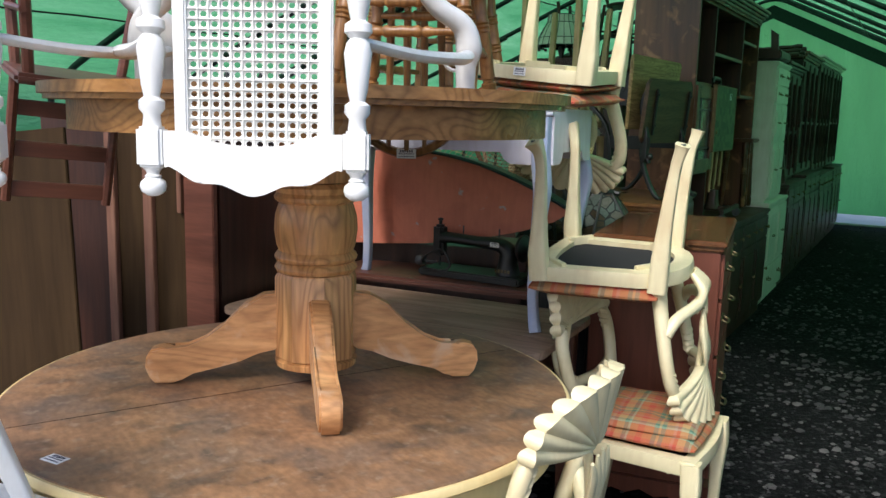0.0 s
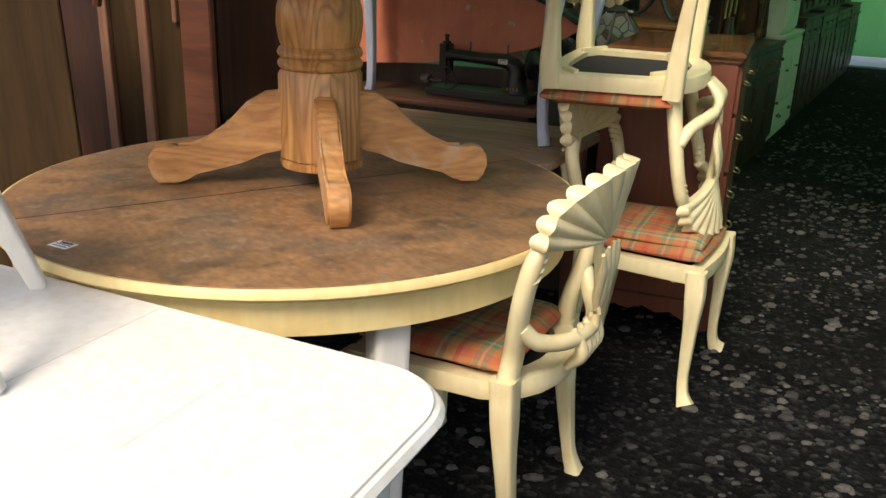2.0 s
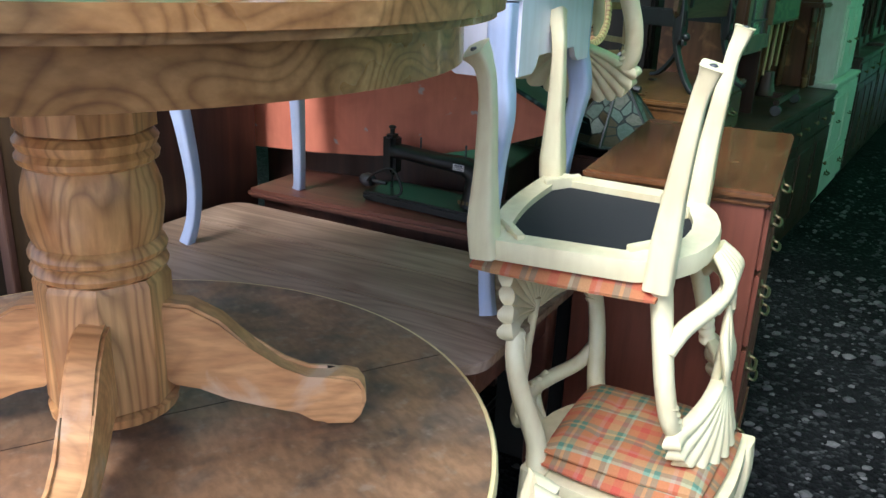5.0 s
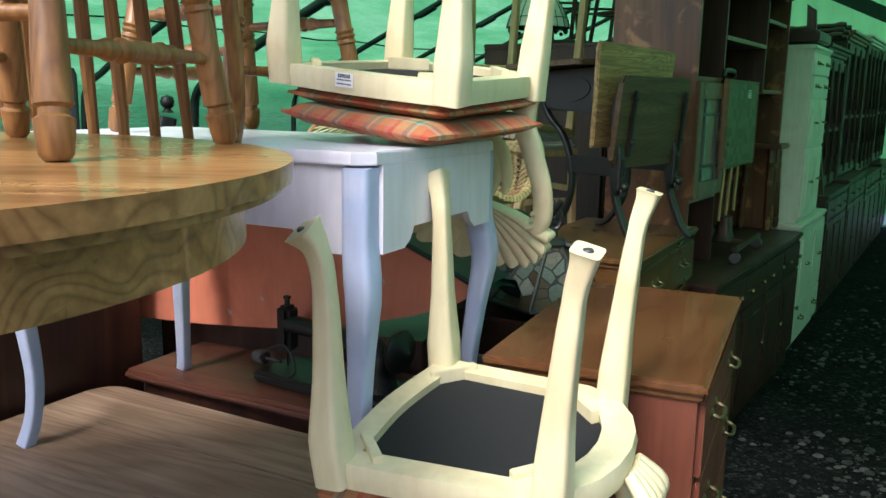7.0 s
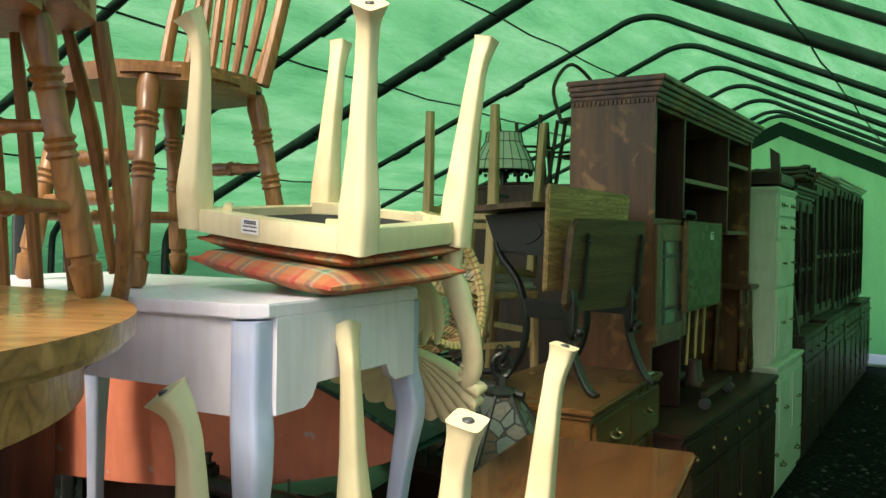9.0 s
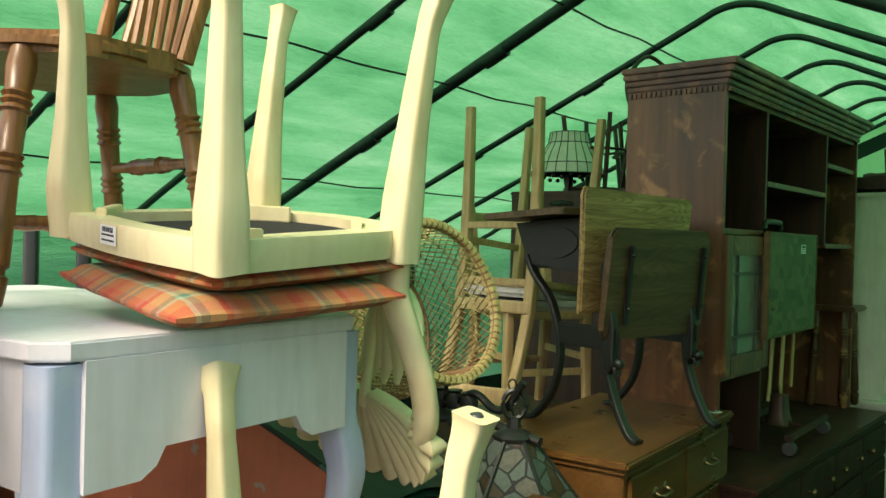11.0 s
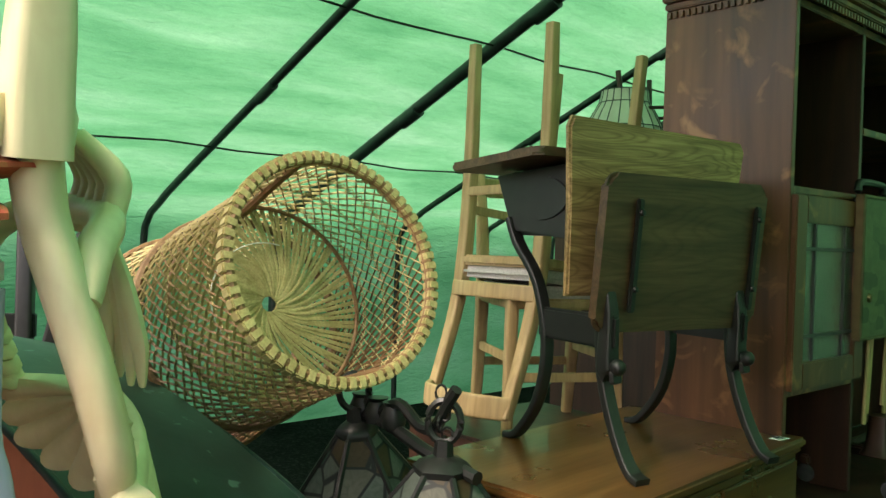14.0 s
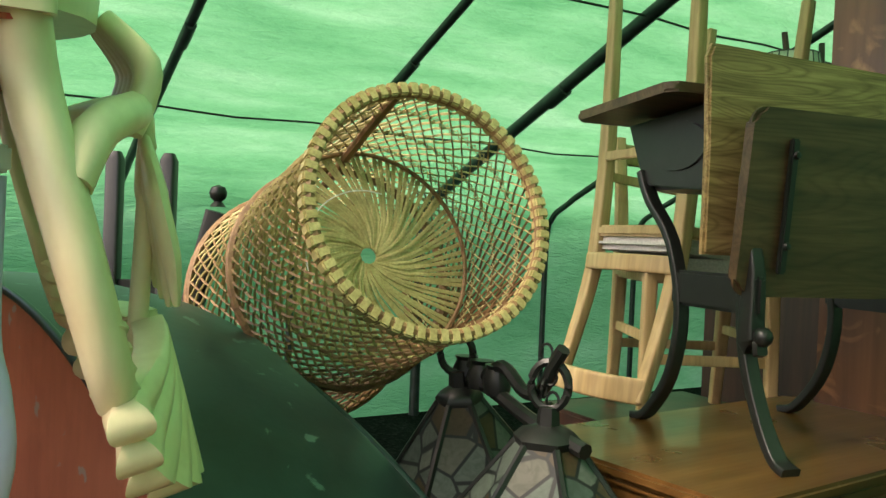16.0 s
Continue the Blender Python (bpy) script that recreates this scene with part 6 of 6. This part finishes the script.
# ---------- folding table on castors ----------
def folding_table():
    m = axes((1.87, 5.17, 0.839), (0.435, 0.9, 0), (-0.9, 0.435, 0), (0, 0, 1)) @ Matrix.Diagonal((1.42, 1, 1.0, 1))
    th = thing("folding_table", m, "folded green marbled card table on a wheeled stand", "folding table")
    bm = bmesh.new()
    box(bm, (0.33, 0.03, 0.69), (0.5, 0.022, 0.42), 0.006)
    part("leaf", bm, green_felt, th, "green marbled leaf with pale edging")
    bm = bmesh.new()
    for c_, s_ in (((0.33, 0.03, 0.903), (0.51, 0.025, 0.008)), ((0.33, 0.03, 0.477), (0.51, 0.025, 0.008)), ((0.584, 0.03, 0.69), (0.008, 0.025, 0.42)), ((0.076, 0.03, 0.69), (0.008, 0.025, 0.42))):
        box(bm, c_, s_, 0.002)
    part("edging", bm, brass, th)
    for i in range(6):
        bm = bmesh.new()
        x = 0.2 + i * 0.056
        sweep(bm, [(x, 0.05 + 0.02 * (i % 2), 0.5), (x + 0.002 * i, 0.06 + 0.02 * (i % 2), 0.2 + 0.02 * (i % 3))], 0.0075, n=1, seg=8)
        part("rod", bm, beech, th)
    bm = bmesh.new()
    sweep(bm, [(0.34, 0.07, 0.2), (0.34, 0.07, 0.12), (0.34, 0.07, 0.075)], [0.03, 0.035, 0.05], n=2, square=True, up=(0, 1, 0))
    for y in (-0.05, 0.2):
        box(bm, (0.34, y, 0.075), (0.42, 0.03, 0.03), 0.006)
    box(bm, (0.34, 0.075, 0.075), (0.04, 0.26, 0.03), 0.006)
    part("stand", bm, dark_wood, th)
    for x in (0.15, 0.53):
        for y in (-0.05, 0.2):
            bm = bmesh.new()
            lathe(bm, [(0.0, -0.01), (0.026, -0.01), (0.03, -0.005), (0.03, 0.005), (0.026, 0.01), (0, 0.01)], 16, axes((x, y, 0.031), (0, 1, 0), (0, 0, 1), (1, 0, 0)))
            part("castor", bm, lead, th, "small grey castor wheel")
    bm = bmesh.new()
    sweep(bm, [(0.12, 0.06, 0.88), (0.12, 0.06, 0.94), (0.16, 0.06, 0.95), (0.24, 0.06, 0.95), (0.27, 0.06, 0.94), (0.27, 0.06, 0.88)], 0.012, n=3, seg=8)
    part("handle", bm, iron, th)
    sticker(m @ axes((0.42, 0.0185, 0.84), (1, 0, 0), (0, 0, 1), (0, -1, 0)), 0.05, 0.04)


folding_table()

# ---------- the far row ----------
AL = cab_matrix(2.757, 6.732, 0, 27.2)
cabinet("base_cabinet", AL @ pose(0.02, -0.08, 0), 1.02, 0.55, 0.86, white_chest, white_chest, [(2, [1, 1]), (1, [1])], "pale painted base cabinet with two doors", "cabinet", "pull", 0.05)
cabinet("tallboy", AL @ pose(0.0, -0.05, 0.861), 0.66, 0.42, 1.14, white_chest, white_chest, [(0.7, [1]), (0.7, [1]), (1.5, [1, 1]), (2.2, [1, 1])], "tall pale painted chest of drawers on a base cabinet", "chest of drawers", "pull", 0.02)


def tall_press(y0, length, h1, h2, wd, top, label):
    """A base of doors with an upper case set back on it."""
    th = cabinet("cupboard", AL @ pose(0.02, y0, 0), length, 0.6, h1, wd, wd, [(0.6, [1, 1, 1]), (2.4, [1, 1, 1])], label, "cupboard", "knob", 0.08, group="dark cupboards")
    up = thing("upper_case", AL @ pose(-0.1, y0 + 0.02, h1 + 0.001), "dark carved upper case on a cupboard base", "cupboard", "dark upper cases")
    bm = bmesh.new()
    box(bm, (-0.2, length / 2 - 0.02, h2 / 2), (0.4, length - 0.04, h2), 0.004)
    part("body", bm, wd, up)
    bm = bmesh.new()
    for k, (o, z) in enumerate(((0.02, 0.0), (0.04, 0.025), (0.065, 0.05))):
        box(bm, (-0.2 + o / 2, length / 2 - 0.02, h2 + z + 0.012), (0.4 + o, length - 0.04 + 2 * o, 0.025), 0.004)
    part("cornice", bm, top, up)
    n_ = max(2, round(length / 0.4))
    w = (length - 0.1) / n_
    for i in range(n_):
        bm = bmesh.new()
        y = 0.03 + w * (i + 0.5)
        for c_, s_ in (((0.01, y - w / 2 + 0.03, h2 / 2), (0.02, 0.05, h2 - 0.06)), ((0.01, y + w / 2 - 0.03, h2 / 2), (0.02, 0.05, h2 - 0.06)), ((0.01, y, h2 - 0.07), (0.02, w - 0.11, 0.08)), ((0.01, y, 0.07), (0.02, w - 0.11, 0.08)), ((0.01, y, h2 * 0.45), (0.018, w - 0.11, 0.03))):
            box(bm, c_, s_, 0.003)
        part("door", bm, wd, up)
        bm = bmesh.new()
        sweep(bm, [(0.024, y + w / 2 - 0.05, 0.05), (0.03, y + w / 2 - 0.05, h2 * 0.5), (0.024, y + w / 2 - 0.05, h2 - 0.05)], 0.012, n=2, seg=8)
        part("column", bm, wd, up)


tall_press(1.0, 1.15, 0.95, 1.05, dark_wood, dark_wood, "dark carved cupboard base with turned columns")
tall_press(2.2, 1.3, 0.98, 1.2, dark_wood, hutch_wood, "dark panelled cupboard base")
tall_press(3.55, 1.5, 0.92, 1.32, dark_wood, white_chest, "dark polished cupboard base")
tall_press(5.1, 1.2, 0.95, 1.3, dark_wood, white_chest, "dark glazed cupboard base")

th = thing("bed_rail", AL @ pose(-0.05, 0.95, 0.96, 0, -6, 0), "dark wooden bed rail leaning upright between cupboards", "bed part")
bm = bmesh.new()
prism(bm, [(-0.06, 0), (0.06, 0), (0.04, 0.5), (0.02, 0.9), (0.03, 1.35), (-0.03, 1.4), (-0.05, 0.9)], 0.05, axes((0, 0, 0), (1, 0, 0), (0, 0, 1), (0, -1, 0)), 0.005)
part("rail", bm, dark_wood, th)
th = thing("bed_parts", AL @ pose(-0.3, 1.3, 2.1), "bundle of dark turned rails on a cupboard", "bed part")
for i in range(6):
    bm = bmesh.new()
    turned(bm, (-0.2 + 0.02 * i, -0.1 + i * 0.11, 0.02 + 0.045 * (i % 3)), (0.28, -0.05 + i * 0.1, 0.05 + 0.045 * (i % 3)), [(0, 0.02), (0.1, 0.028), (0.2, 0.018), (0.5, 0.026), (0.8, 0.018), (0.9, 0.028), (1, 0.02)], 10)
    part("turned_rail", bm, dark_wood, th)
bm = bmesh.new()
box(bm, (-0.25, 0.2, 2.055), (0.55, 0.5, 0.07), 0.01, AL)
single("wooden_board", bm, dark_wood, Matrix.Identity(4), "dark table leaf lying on the tall pale chest", "table leaf")
th = thing("stool", AL @ pose(-0.3, -0.32, 0.838), "small dark turned stool against the pale chest", "stool")
for k, (x, y) in enumerate(((0, 0), (0.16, 0.02), (0.02, 0.16), (0.18, 0.18))):
    bm = bmesh.new()
    turned(bm, (x, y, 0), (x * 0.8 + 0.02, y * 0.8 + 0.02, 0.52), LEG, 10)
    part("leg", bm, hutch_wood, th)
bm = bmesh.new()
box(bm, (0.09, 0.09, 0.53), (0.26, 0.26, 0.03), 0.008)
part("seat", bm, hutch_wood, th)


# ---------- black bed ends by the side wall ----------
def bed_end():
    th = thing("bed_end", pose(-1.16, 4.87, 0, 0, 0, -60), "black wooden bed end with square posts and ball finial", "bed")
    for y, h in ((0.0, 1.74), (0.21, 1.74)):
        bm = bmesh.new()
        sweep(bm, [(0, y, 0), (0, y, h - 0.03), (0, y, h)], [0.03, 0.03, 0.018], n=1, square=True, up=(0, 1, 0))
        part("post", bm, iron, th)
    bm = bmesh.new()
    sweep(bm, [(0.05, 0.3, 1.0), (0.05, 0.42, 1.52)], 0.04, n=1, square=True, up=(1, 0, 0))
    lathe(bm, [(0.03, 0), (0.02, 0.015), (0.015, 0.02), (0.03, 0.035), (0.034, 0.055), (0.026, 0.075), (0, 0.085)], 14, Matrix.Translation((0.05, 0.42, 1.54)))
    part("brace", bm, iron, th)
    for z in (0.5, 1.2):
        bm = bmesh.new()
        box(bm, (0, 0.125, z), (0.03, 0.25, 0.09), 0.004)
        part("rail", bm, iron, th)


bed_end()
